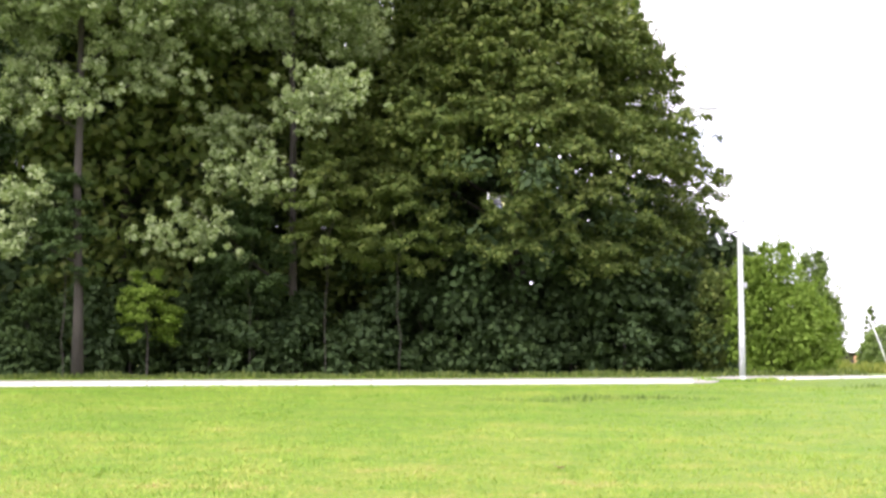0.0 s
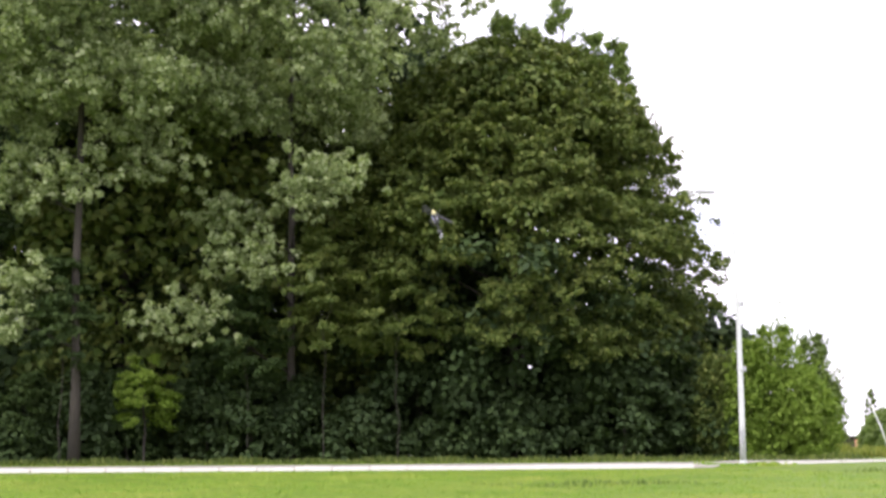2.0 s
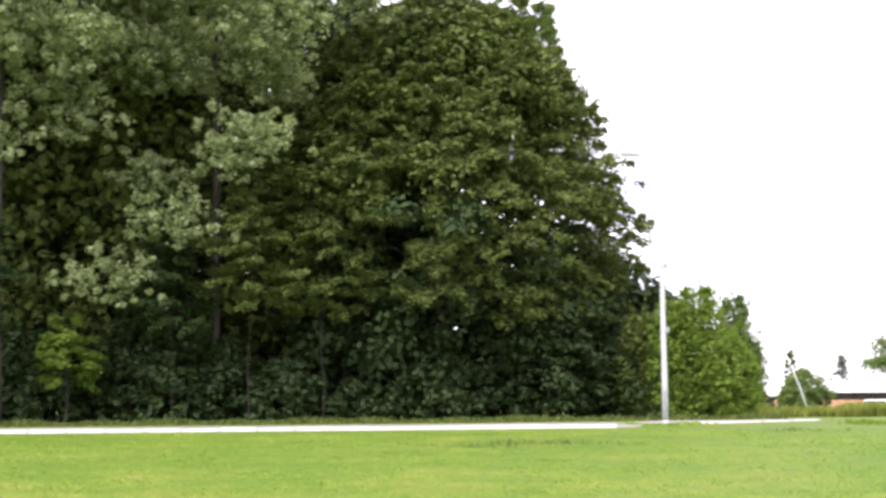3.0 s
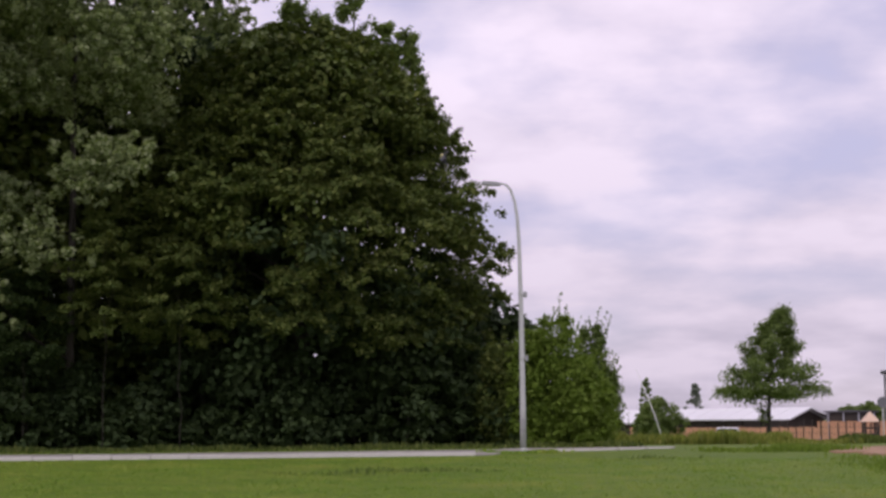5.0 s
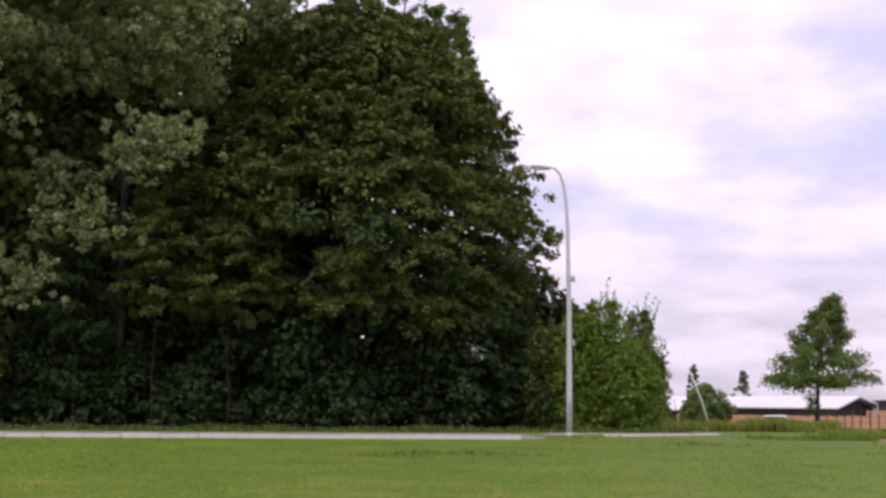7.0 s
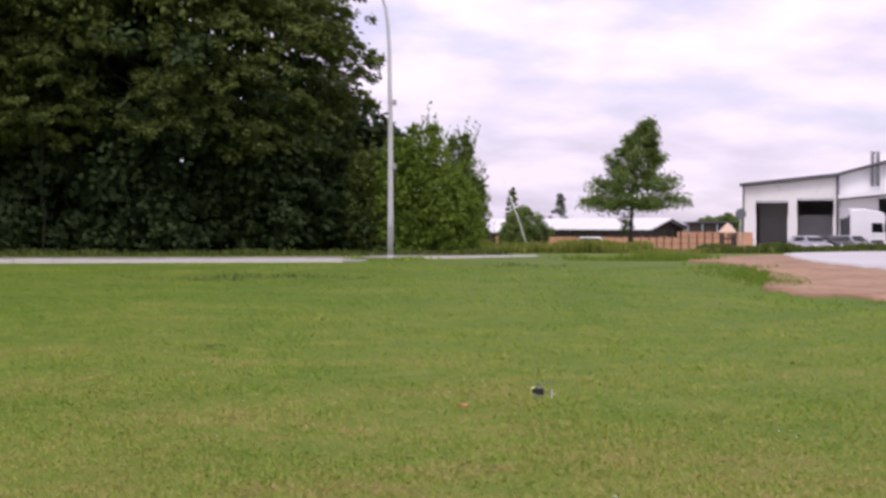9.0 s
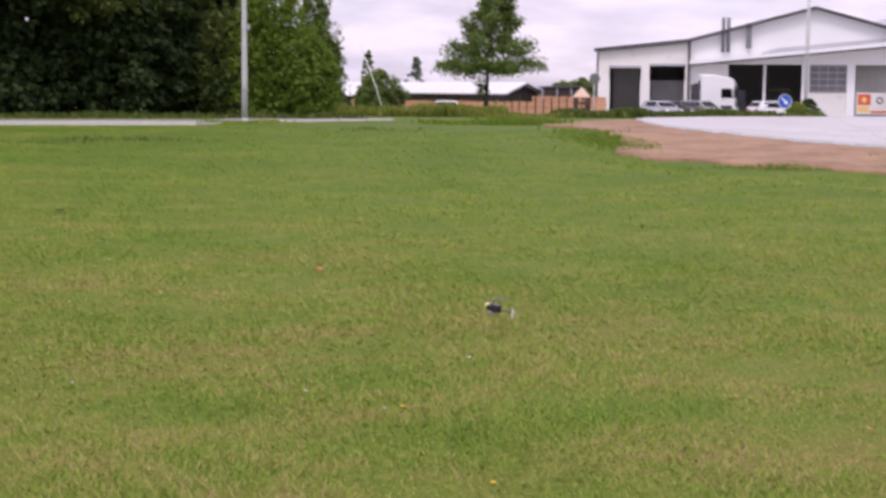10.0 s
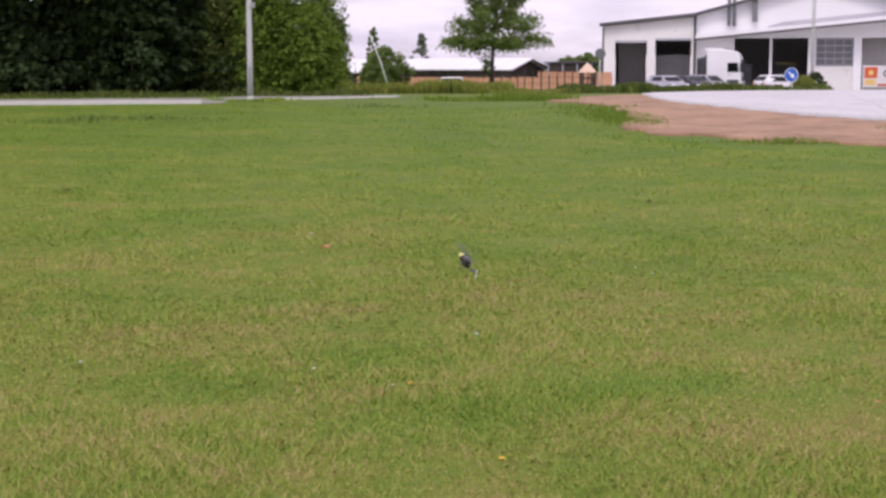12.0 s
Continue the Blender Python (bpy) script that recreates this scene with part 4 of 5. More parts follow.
patch = np.concatenate([patch, spread(rng, 260, 13.1, 28.4, 0.18, 0.7), spread(rng, 160, 13.5, 27.6, 0.2, 0.3)])
weed_patch("dirt_weeds", patch, 0.10, "shrub", 6, "ragged weeds creeping over the bare soil", 0.012)
weed_patch("lawn_tufts", np.concatenate([spread(rng, 260, -2.4, 33.0, 0.9, 0.2), spread(rng, 160, -4.3, 32.2, 0.8, 0.2), spread(rng, 160, 3.4, 39.5, 0.8, 0.3)]), 0.13, "oak", 9, "longer dark green tufts left in the lawn", 0.012)
weed_patch("wood_weeds", np.stack([(q := -34 + 38 * rng.random(6000)), 47.2 + 0.21 * q + rng.random(6000) * 3.2], 1), 0.18, "linden", 7, "grassy verge weeds at the wood's foot", 0.03)


# ---------------------------------------------------------------- lawn
def build_grass():
    rng = np.random.default_rng(8)

    def blades(n, r0, r1, a0, a1, h, w):
        r = r0 * np.exp(np.log(r1 / r0) * rng.random(n))
        a = np.radians(a0 + (a1 - a0) * rng.random(n))
        x, y = r * np.sin(a), r * np.cos(a)
        keep = ~((y > 25.5) & (x > 8.2)) & (y - 0.22 * x < 41.3)
        x, y, r = x[keep], y[keep], r[keep]
        k = len(x)
        tuft = 0.55 + 0.8 * (0.5 + 0.5 * np.sin(2.1 * x + 1.3 * np.sin(1.7 * y)) * np.sin(1.9 * y + 0.6 * x))
        hh = h * (r / 8) ** 0.2 * tuft * (0.4 + 0.9 * rng.random(k))
        ww = w * (r / 8) ** 0.5 * (0.6 + 0.8 * rng.random(k))
        t = rng.random(k) * 6.283
        lean = rng.normal(size=(k, 2)) * 0.7 * hh[:, None]
        base = np.stack([x, y, land(x, y) - 0.004], 1)
        side = np.stack([np.cos(t) * ww, np.sin(t) * ww, np.zeros(k)], 1)
        tip = base + np.stack([lean[:, 0], lean[:, 1], hh], 1)
        return np.stack([base - side, base + side, tip], 1).reshape(-1, 3)

    v = np.concatenate([blades(470000, 4.5, 40, -17, 29, 0.031, 0.0034), blades(50000, 12, 40, -30, -17, 0.037, 0.0042), blades(30000, 0.8, 14, -331, -30, 0.037, 0.006)])
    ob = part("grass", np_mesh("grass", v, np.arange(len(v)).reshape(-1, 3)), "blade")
    tagged(ob, "short lawn grass, green with dry brown blades", "grass", kind="stuff")
    # clover leaves pressed among the blades
    n = 7000
    r, a = np.sqrt(21 + (15 ** 2 - 21) * rng.random(n)), np.radians(-16 + 44 * rng.random(n))
    x, y = r * np.sin(a), r * np.cos(a)
    keep = np.sin(1.1 * x + 2.0) * np.sin(0.9 * y + 0.5 * x) > -0.1
    x, y = x[keep], y[keep]
    c = np.stack([x, y, land(x, y) + 0.012], 1)
    ob = part("clover", leaf_mesh("clover", c, np.full((len(c), 3), 0.018), 3, 0.022, 0.018, rng, 1.2), "weed")
    tagged(ob, "small clover leaves between the grass blades", "clover", kind="stuff")


build_grass()


def flower(x, y, petals, label, h=0.05, r=0.016, category="flower"):
    top = empty("dandelion" if petals == "petal_yellow" else "clover_flower", pose(x, y, float(land(x, y))), label, category)
    part("stem", tube(bmesh.new(), [(0, 0, -0.01), (0.004, 0, h * 0.6), (0.006, 0.002, h)], [0.0018, 0.0015, 0.0013], 5), "weed", top)
    bm = bmesh.new()
    for ring, (n, rad, z) in enumerate(((14, r, 0.0), (10, r * 0.7, 0.004), (6, r * 0.4, 0.008))):
        for k in range(n):
            a = 2 * math.pi * (k + 0.5 * ring) / n
            d, s = Vector((math.cos(a), math.sin(a), 0.25)), Vector((-math.sin(a), math.cos(a), 0)) * rad * 0.25
            o = Vector((0.006, 0.002, h + z))
            q = [bm.verts.new(o - s * 0.3), bm.verts.new(o + s * 0.3), bm.verts.new(o + d * rad * 0.8 + s), bm.verts.new(o + d * rad), bm.verts.new(o + d * rad * 0.8 - s)]
            bm.faces.new(q)
    part("flower_head", bm, petals, top)
    return top


flower(0.78, 7.31, "petal_yellow", "yellow dandelion flower in the short grass", 0.022, 0.02)
flower(0.98, 5.75, "petal_yellow", "yellow dandelion flower in the short grass", 0.04, 0.015)
rng = np.random.default_rng(31)
flower(1.32, 8.65, "petal_white", "small white clover flower in the lawn", 0.025, 0.015)
for i in range(12):
    r, a = 5.2 + 9 * rng.random(), radians(-8 + 34 * rng.random())
    flower(r * math.sin(a), r * math.cos(a), "petal_white", "small white clover flower in the lawn", 0.02 + 0.015 * rng.random(), 0.008 + 0.004 * rng.random())["group"] = "clover flowers"


def fallen_leaf(x, y, size, material, label, turn):
    """A curled dry leaf lying on the grass."""
    bm = bmesh.new()
    rows = []
    for i in range(7):
        t = i / 6
        w = size * 0.42 * math.sin(math.pi * min(t * 0.93 + 0.05, 1)) ** 0.8
        rows.append([bm.verts.new((size * (t - 0.5), s * w, 0.02 + 0.25 * size * (t - 0.5) ** 2 * 4 + 0.3 * abs(s) * w)) for s in (-1, -0.4, 0.4, 1)])
    for a, b in zip(rows, rows[1:]):
        for k in range(3):
            bm.faces.new((a[k], a[k + 1], b[k + 1], b[k]))
    bmesh.ops.solidify(bm, geom=bm.faces, thickness=0.002)
    ob = part("fallen_leaf", bm, material)
    ob.matrix_basis = pose(x, y, float(land(x, y)) + 0.004, 0, 0, turn)
    return tagged(ob, label, "leaf")


fallen_leaf(0.63, 12.95, 0.12, "dead_leaf", "curled orange fallen leaf on the lawn", 50)
fallen_leaf(-2.24, 18.5, 0.16, "brown_leaf", "curled brown fallen leaf on the lawn", 10)
fallen_leaf(4.55, 16.6, 0.09, "brown_leaf", "curled brown fallen leaf on the lawn", 70)
fallen_leaf(2.95, 6.6, 0.04, "dead_leaf", "small orange fallen leaf on the lawn", 120)


# ---------------------------------------------------------------- street lamp, mast, signs
def build_street_lamp():
    x, y = 0.0, 44.2
    top = empty("street_lamp", pose(x, y, float(land(x, y))), "grey galvanised street lamp with a curved arm, standing in weeds", "street lamp")
    pts = [(0, 0, -0.3), (0, 0, 1.2), (-0.01, 0, 4.0), (-0.05, 0, 6.3), (-0.09, 0, 6.97), (-0.16, 0, 7.48), (-0.28, 0, 7.85), (-0.42, 0, 8.01), (-0.62, 0, 8.06)]
    part("pole", tube(bmesh.new(), pts, [0.092, 0.088, 0.074, 0.056, 0.05, 0.044, 0.04, 0.036, 0.032], 14), "steel", top, smooth=True)
    part("base_collar", tube(bmesh.new(), [(0, 0, 0.0), (0, 0, 0.1), (0, 0, 0.13)], [0.115, 0.11, 0.095], 14), "steel", top)
    part("service_door", boxed(-0.04, 0.04, -0.1, -0.085, 0.6, 1.0, 0.005), "sign_back", top)
    head = prism(bmesh.new(), [(-1.18, 8.07), (-1.1, 8.12), (-0.7, 8.09), (-0.58, 8.05), (-0.58, 7.98), (-0.8, 7.98), (-1.16, 8.02)], -0.1, 0.1)
    bmesh.ops.bevel(head, geom=head.edges[:], offset=0.012, segments=2, affect="EDGES")
    lamp_head = part("lamp_head", head, "sign_back", top, "flat grey lamp head")
    part("lens", boxed(-1.1, -0.82, -0.07, 0.07, 7.975, 8.0, 0.006), "lamp_clear", lamp_head)
    for z in (2.7, 4.6):
        part("clamp_box", boxed(0.06, 0.17, -0.07, 0.07, z, z + 0.16, 0.01), "sign_back", top)
        part("clamp_band", tube(bmesh.new(), [(0, 0, z + 0.05), (0, 0, z + 0.11)], [0.098, 0.098], 14), "steel", top)


build_street_lamp()


def build_mast():
    x, y = 29.2, 75.0
    top = empty("floodlight_mast", pose(x, y, float(land(x, y))), "slim grey steel mast with two small floodlights", "mast")
    for dx in (-0.06, 0.06):
        part("mast_tube", tube(bmesh.new(), [(dx, 0, -0.3), (dx, 0, 4), (dx, 0, 8.35)], [0.05, 0.045, 0.035], 8), "steel", top, smooth=True)
    for z in (2.0, 4.1, 6.2, 8.2):
        part("rung", tube(bmesh.new(), [(-0.06, 0, z), (0.06, 0, z)], [0.02, 0.02], 6), "steel", top)
    part("crossbar", tube(bmesh.new(), [(-0.42, 0, 8.3), (0.34, 0, 8.36)], [0.03, 0.03], 6), "steel", top)
    for dx in (-0.25, 0.2):
        part("floodlight", boxed(dx - 0.17, dx + 0.17, -0.14, 0.1, 8.3, 8.52, 0.03), "sign_back", top)
    pole = new("leaning_pole")
    pole.matrix_basis = pose(0, 0, 0)
    tagged(pole, "pale leaning wooden pole beside the round bush", "pole")
    part("shaft", tube(bmesh.new(), [(8.1, 84.5, -0.4), (7.4, 84.5, 1.9), (6.4, 84.5, 4.5)], [0.042, 0.034, 0.016], 8), "sign_white", pole, smooth=True)
    part("foot_band", tube(bmesh.new(), [(8.01, 84.5, -0.1), (7.95, 84.5, 0.1)], [0.055, 0.055], 8), "sign_back", pole)


build_mast()


def round_sign(name, x, y, zc, r, face, label, arrow=False):
    z = float(land(x, y))
    top = empty(name, pose(x, y, z), label, "road sign")
    part("post", tube(bmesh.new(), [(0, 0.03, -0.3), (0, 0.03, zc - z + r * 0.8)], [0.03, 0.03], 8), "steel", top, smooth=True)
    plate = part("plate", disc(bmesh.new(), r, -0.02, 0.0, 28, 0, zc - z), face, top)
    if arrow:
        part("rim", prism_ring(r, r * 0.93, -0.026, -0.021, zc - z), "sign_white", plate)
        d = math.sqrt(0.5)
        shape = [(-0.62, 0.10), (0.05, 0.10), (0.05, 0.34), (0.62, 0.0), (0.05, -0.34), (0.05, -0.10), (-0.62, -0.10)]
        part("arrow", prism(bmesh.new(), [(r * (u * d + w * d), zc - z + r * (-u * d + w * d)) for u, w in shape], -0.028, -0.021), "sign_white", plate, "white arrow")
    return top


def prism_ring(r1, r0, y0, y1, cz, seg=28):
    bm = bmesh.new()
    rings = [[bm.verts.new((r * math.cos(2 * math.pi * k / seg), y, cz + r * math.sin(2 * math.pi * k / seg))) for k in range(seg)] for r, y in ((r1, y0), (r0, y0), (r0, y1), (r1, y1))]
    for i in range(4):
        a, b = rings[i], rings[(i + 1) % 4]
        for k in range(seg):
            bm.faces.new((a[k], b[k], b[(k + 1) % seg], a[(k + 1) % seg]))
    return bm


round_sign("keep_right_sign", 21.7, 58.0, 1.38, 0.29, "sign_blue", "round blue road sign with a white arrow", True)
round_sign("round_sign", 14.75, 62.0, 2.25, 0.23, "sign_grey", "grey back of a round road sign on a post")


def build_banner():
    x0, x1, y = 34.15, 36.0, 80.0
    z = float(land(35, y))
    top = empty("advertising_banner", pose((x0 + x1) / 2, y, z), "white banner with an orange-red panel on two posts", "banner")
    w = (x1 - x0) / 2
    cloth = part("cloth", boxed(-w, w, -0.02, 0.0, 0.62 - z, 1.82 - z, 0.004), "poster_white", top)
    part("red_panel", boxed(-w + 0.04, -0.12, -0.03, -0.024, 1.12 - z, 1.74 - z), "poster_red", cloth)
    part("yellow_band", boxed(-w + 0.04, -0.2, -0.03, -0.024, 0.72 - z, 1.06 - z), "poster_yellow", cloth)
    part("pale_patch", disc(bmesh.new(), 0.15, -0.036, -0.031, 16, -0.5, 1.42 - z), "poster_yellow", cloth)
    part("dark_ring", prism_ring(0.2, 0.12, -0.03, -0.024, 1.38 - z), "poster_dark", cloth, at=pose(0.42, 0, 0))
    part("red_stripe", boxed(-0.1, w - 0.04, -0.03, -0.024, 0.68 - z, 0.8 - z), "poster_red", cloth)
    for dx in (-w, w):
        part("post", tube(bmesh.new(), [(dx, 0.05, -0.3), (dx, 0.05, 1.9 - z)], [0.035, 0.035], 8), "steel", top)


build_banner()


# ---------------------------------------------------------------- workshop building
def build_workshop():
    g = -0.36
    top = empty("workshop", pose(41.3, 136.0, 0, 0, 0, -17), "white workshop with open vehicle bays and a grey sheet roof", "building")
    F = 136.0

    def along(x):
        return (x - 41.3) / (0.956 + 0.00215 * x)

    def slab(x0, x1, y0, y1, z0, z1, bevel=0.0):
        return boxed(along(x0), along(x1), y0 - F, y1 - F, z0, z1, bevel)

    def sheet(outline, y0, y1):
        return prism(bmesh.new(), [(along(x), z) for x, z in outline], y0 - F, y1 - F)

    def pipe(points, radii, seg):
        return tube(bmesh.new(), [(along(x), y - F, z) for x, y, z in points], radii, seg)

    def plate(corners, thick):
        bm = bmesh.new()
        lo = [bm.verts.new((along(x), y - F, z)) for x, y, z in corners]
        hi = [bm.verts.new(v.co + Vector((0, 0, thick))) for v in lo]
        bm.faces.new(lo), bm.faces.new(hi[::-1])
        for i in range(4):
            bm.faces.new((lo[i], hi[i], hi[(i + 1) % 4], lo[(i + 1) % 4]))
        bmesh.ops.recalc_face_normals(bm, faces=bm.faces)
        return bm

    def wall(x0, x1, z0, z1, material="cladding", y0=F, y1=F + 0.3, name="wall"):
        return part(name, slab(x0, x1, y0, y1, z0, z1), material, top)

    # annex with two bays
    top_at = lambda x: 5.7 + (x - 32.7) * 0.108
    for a, b in ((32.7, 33.75), (36.8, 37.6), (41.05, 41.3)):
        wall(a, b, g, 3.2)
        part("plinth_pier", slab(a - 0.06, b + 0.06, F - 0.12, F - 0.003, g, 2.9), "cladding", top)
    part("wall", sheet([(32.7, 3.2), (33.75, 3.2), (33.75, 4.1), (36.8, 4.1), (36.8, 3.2), (37.6, 3.2), (37.6, 4.3), (41.05, 4.3), (41.05, 3.2), (41.3, 3.2), (41.3, top_at(41.3)), (32.7, top_at(32.7))], F, F + 0.3), "cladding", top)
    part("wall", slab(32.7, 33.0, F + 0.3, F + 16, g, 5.6), "cladding", top)
    part("inner_wall", slab(37.05, 37.35, F + 0.3, F + 14, g, 5.4), "inside", top)
    part("inner_wall", slab(33.0, 41.3, F + 14, F + 14.3, g, 5.6), "inside", top)
    bm = plate([(32.4, F - 0.5, 5.72), (41.6, F - 0.5, top_at(41.6)), (41.6, F + 18, top_at(41.6) + 0.7), (32.4, F + 18, 6.3)], 0.22)
    roof = part("annex_roof", bm, "sheet", top)
    part("gutter", pipe([(32.3, F - 0.58, 5.75), (41.6, F - 0.58, top_at(41.6))], [0.17, 0.17], 8), "roof_edge", roof)
    part("downpipe", pipe([(32.62, F - 0.1, g), (32.62, F - 0.1, 5.6)], [0.08, 0.08], 8), "roof_edge", top)
    part("downpipe", pipe([(41.4, F - 0.14, g), (41.4, F - 0.14, 6.5)], [0.12, 0.12], 8), "roof_edge", top)
    # main hall gable
    ridge_x, ridge_z, eave = 53.6, 9.6, 6.63
    H = F + 0.35
    part("gable_wall", sheet([(41.5, 4.5), (66, 4.5), (66, eave), (ridge_x, ridge_z), (41.5, eave)], H, H + 0.3), "fascia", top)
    for a, b in ((41.5, 45.25), (52.5, 53.25), (57.0, 57.8)):
        part("wall", slab(a, b, H - 0.25, H + 0.3, g, 4.5), "fascia", top)
    part("bay_post", slab(48.7, 48.95, H - 0.1, H + 0.2, g, 4.5, 0.02), "fascia", top)
    part("recess_wall", slab(57.8, 61.6, H + 2.5, H + 2.8, g, 4.5), "inside", top)
    shutter = part("glazed_door", slab(53.25, 57.0, H + 0.1, H + 0.2, 1.9, 4.5), "sign_grey", top, "grey glazed sectional door")
    for k in range(5):
        part("door_rail", slab(53.3, 56.95, H + 0.04, H + 0.097, 1.95 + 0.6 * k, 2.03 + 0.6 * k, 0.015), "shutter", shutter)
    for k in range(5):
        part("door_bar", slab(53.3 + 0.9 * k, 53.36 + 0.9 * k, H + 0.05, H + 0.097, 2.08, 4.34, 0.01), "shutter", shutter)
    part("door_panel", slab(53.25, 57.0, H + 0.06, H + 0.2, g, 1.9), "cladding", top)
    for a, b, y0, y1 in ((41.5, 66, H + 20, H + 20.3), ):
        part("inner_wall", slab(a, b, y0, y1, g, 6.4), "inside", top)
    part("inner_wall", slab(41.5, 41.8, H + 0.3, H + 20, g, 6.4), "inside", top)
    part("inner_wall", slab(57.2, 57.5, H + 0.3, H + 20, g, 6.4), "inside", top)
    part("wall", slab(65.7, 66, H + 0.3, H + 20, g, 6.4), "cladding", top)
    # plain yellow bar set across the depth of the bay
    part("yellow_bar", slab(49.9, 52.2, H + 11, H + 11.2, 2.1, 2.3, 0.02), "yellow_plastic", top, "pale yellow bar")
    part("work_bench", slab(49.6, 52.0, H + 9, H + 10, g, 1.3, 0.03), "sheet", top)
    part("machine", slab(45.9, 47.4, H + 8, H + 9.6, g, 2.2, 0.1), "dark_paint", top)
    for s in (-1, 1):
        e = (ridge_x + s * 12.7, eave - 0.15)
        bm = plate([(ridge_x, F - 0.4, ridge_z), (e[0], F - 0.4, e[1]), (e[0], F + 34, e[1]), (ridge_x, F + 34, ridge_z)], 0.25)
        part("verge_trim", pipe([(ridge_x, F - 0.45, ridge_z + 0.1), (e[0], F - 0.45, e[1] + 0.1)], [0.17, 0.17], 6), "roof_edge", top)
        part("roof", bm, "sheet", top)
    # canopy
    left, right = (41.45, 4.35), (73.5, 7.17)
    canopy = part("canopy", sheet([left, right, (right[0], right[1] + 0.42), (left[0], left[1] + 0.42)], 133.9, F + 0.3), "fascia", top, "white metal canopy")
    part("canopy_gutter", pipe([(left[0], 133.8, left[1] - 0.02), (right[0], 133.8, right[1] - 0.02)], [0.1, 0.1], 6), "roof_edge", canopy)
    part("canopy_roof", plate([(48.4, 134.1, 5.38), (73.5, 134.1, 7.53), (87.0, 152.0, 11.9), (62.5, 152.0, 9.3)], 0.15), "sheet", top, "grey sheeting of the canopy")
    for x in (66.0, 72.0):
        part("canopy_post", slab(x, x + 0.3, 134.2, 134.5, g, 4.05 + (x - 39.9) * 0.088, 0.02), "fascia", top)
    # flues
    for x in (44.65, 45.15):
        flue = part("flue", pipe([(x, F - 0.25, 5.6), (x, F - 0.25, 8.6)], [0.17, 0.17], 12), "sign_grey", top, smooth=True)
        part("flue_cap", pipe([(x, F - 0.25, 8.65), (x, F - 0.25, 8.8)], [0.24, 0.14], 12), "sign_grey", flue)
    part("vent_shaft", slab(46.9, 47.4, F - 0.35, F + 0.3, 6.0, 8.3, 0.03), "sign_grey", top)
    part("lintel", slab(33.75, 36.8, F - 0.05, F - 0.003, 4.1, 4.3), "sheet", top)
    part("lintel", slab(37.6, 41.05, F - 0.05, F - 0.003, 4.3, 4.5), "sheet", top)
    # screen added in the first bay; its depth sets how dark the opening looks
    part("added_bay_screen", slab(33.8, 36.75, F + 6.4, F + 6.5, g, 4.2), "inside", top)
    part("half_shutter", slab(37.65, 41.0, F + 5.0, F + 5.1, g, 3.0), "shutter", top)


build_workshop()


# ---------------------------------------------------------------- vehicles
def wheel(parent, x, y, r, w, name="wheel"):
    tyre = part(name, disc(bmesh.new(), r, -w / 2, w / 2, 22), "rubber", parent, at=pose(x, y, r))
    part("rim", disc(bmesh.new(), r * 0.62, -w / 2 - 0.012, w / 2 + 0.012, 16), "silver_paint", tyre)


def car(x, y, turn, paint, label, length=4.3, high=1.5, estate=True):
    z = float(land(x, y))
    top = empty("parked_car", pose(x, y, z, 0, 0, turn), label, "car")
    l = length / 2
    rear = [(-l, 0.95), (-l + 0.12, 1.02), (-l + 0.5, high)] if estate else [(-l, 0.9), (-l + 0.7, 0.98), (-l + 1.25, high)]
    body = [(-l + 0.05, 0.3), (l - 0.1, 0.3), (l, 0.5), (l - 0.06, 0.78), (l - 1.05, 0.95)] + [(l - 1.75, high - 0.05), (l - 2.1, high)] + rear[::-1]
    bm = prism(bmesh.new(), body, -0.87, 0.87)
    for v in bm.verts:
        if v.co.z > 1.1:
            v.co.y *= 0.82
    bmesh.ops.bevel(bm, geom=bm.edges[:], offset=0.05, segments=2, affect="EDGES")
    part("body", bm, paint, top, smooth=False)
    for s in (-1, 1):
        bm = bmesh.new()
        q = [(-l + 0.45, s * 0.876, 1.0), (l - 1.3, s * 0.876, 1.0), (l - 1.85, s * 0.752, high - 0.1), (-l + 0.68, s * 0.752, high - 0.1)]
        f = bm.faces.new([bm.verts.new(p) for p in q])
        bmesh.ops.solidify(bm, geom=[f], thickness=0.02)
        part("side_window", bm, "window", top)
        for wx in (-l + 0.8, l - 0.85):
            wheel(top, wx, s * 0.8, 0.32, 0.2)
        part("headlight", boxed(l - 0.12, l + 0.01, s * 0.68 - 0.15, s * 0.68 + 0.15, 0.6, 0.74, 0.02), "lamp_clear", top)
        part("tail_light", boxed(-l - 0.012, -l + 0.1, s * 0.72 - 0.1, s * 0.72 + 0.1, 0.75, 0.95, 0.02), "lamp_red", top)
        part("mirror", boxed(l - 1.5, l - 1.35, s * 0.98 - 0.09, s * 0.98 + 0.09, 0.98, 1.1, 0.03), paint, top)
    for name, q in (("windscreen", [(l - 1.12, 0.99), (l - 1.72, high - 0.09)]), ("rear_window", [(-l + 0.14, 1.06), (-l + 0.45, high - 0.08)])):
        k = 0.03 if name == "windscreen" else -0.03
        bm = bmesh.new()
        f = bm.faces.new([bm.verts.new(p) for p in ((q[0][0] + k, -0.76, q[0][1]), (q[0][0] + k, 0.76, q[0][1]), (q[1][0] + k, 0.64, q[1][1]), (q[1][0] + k, -0.64, q[1][1]))])
        bmesh.ops.solidify(bm, geom=[f], thickness=0.015)
        part(name, bm, "window", top)
    part("bumper", boxed(l - 0.1, l + 0.06, -0.8, 0.8, 0.32, 0.5, 0.03), "black_plastic", top)
    part("number_plate", boxed(-l - 0.02, -l + 0.02, -0.26, 0.26, 0.55, 0.66), "sign_white", top)
    return top


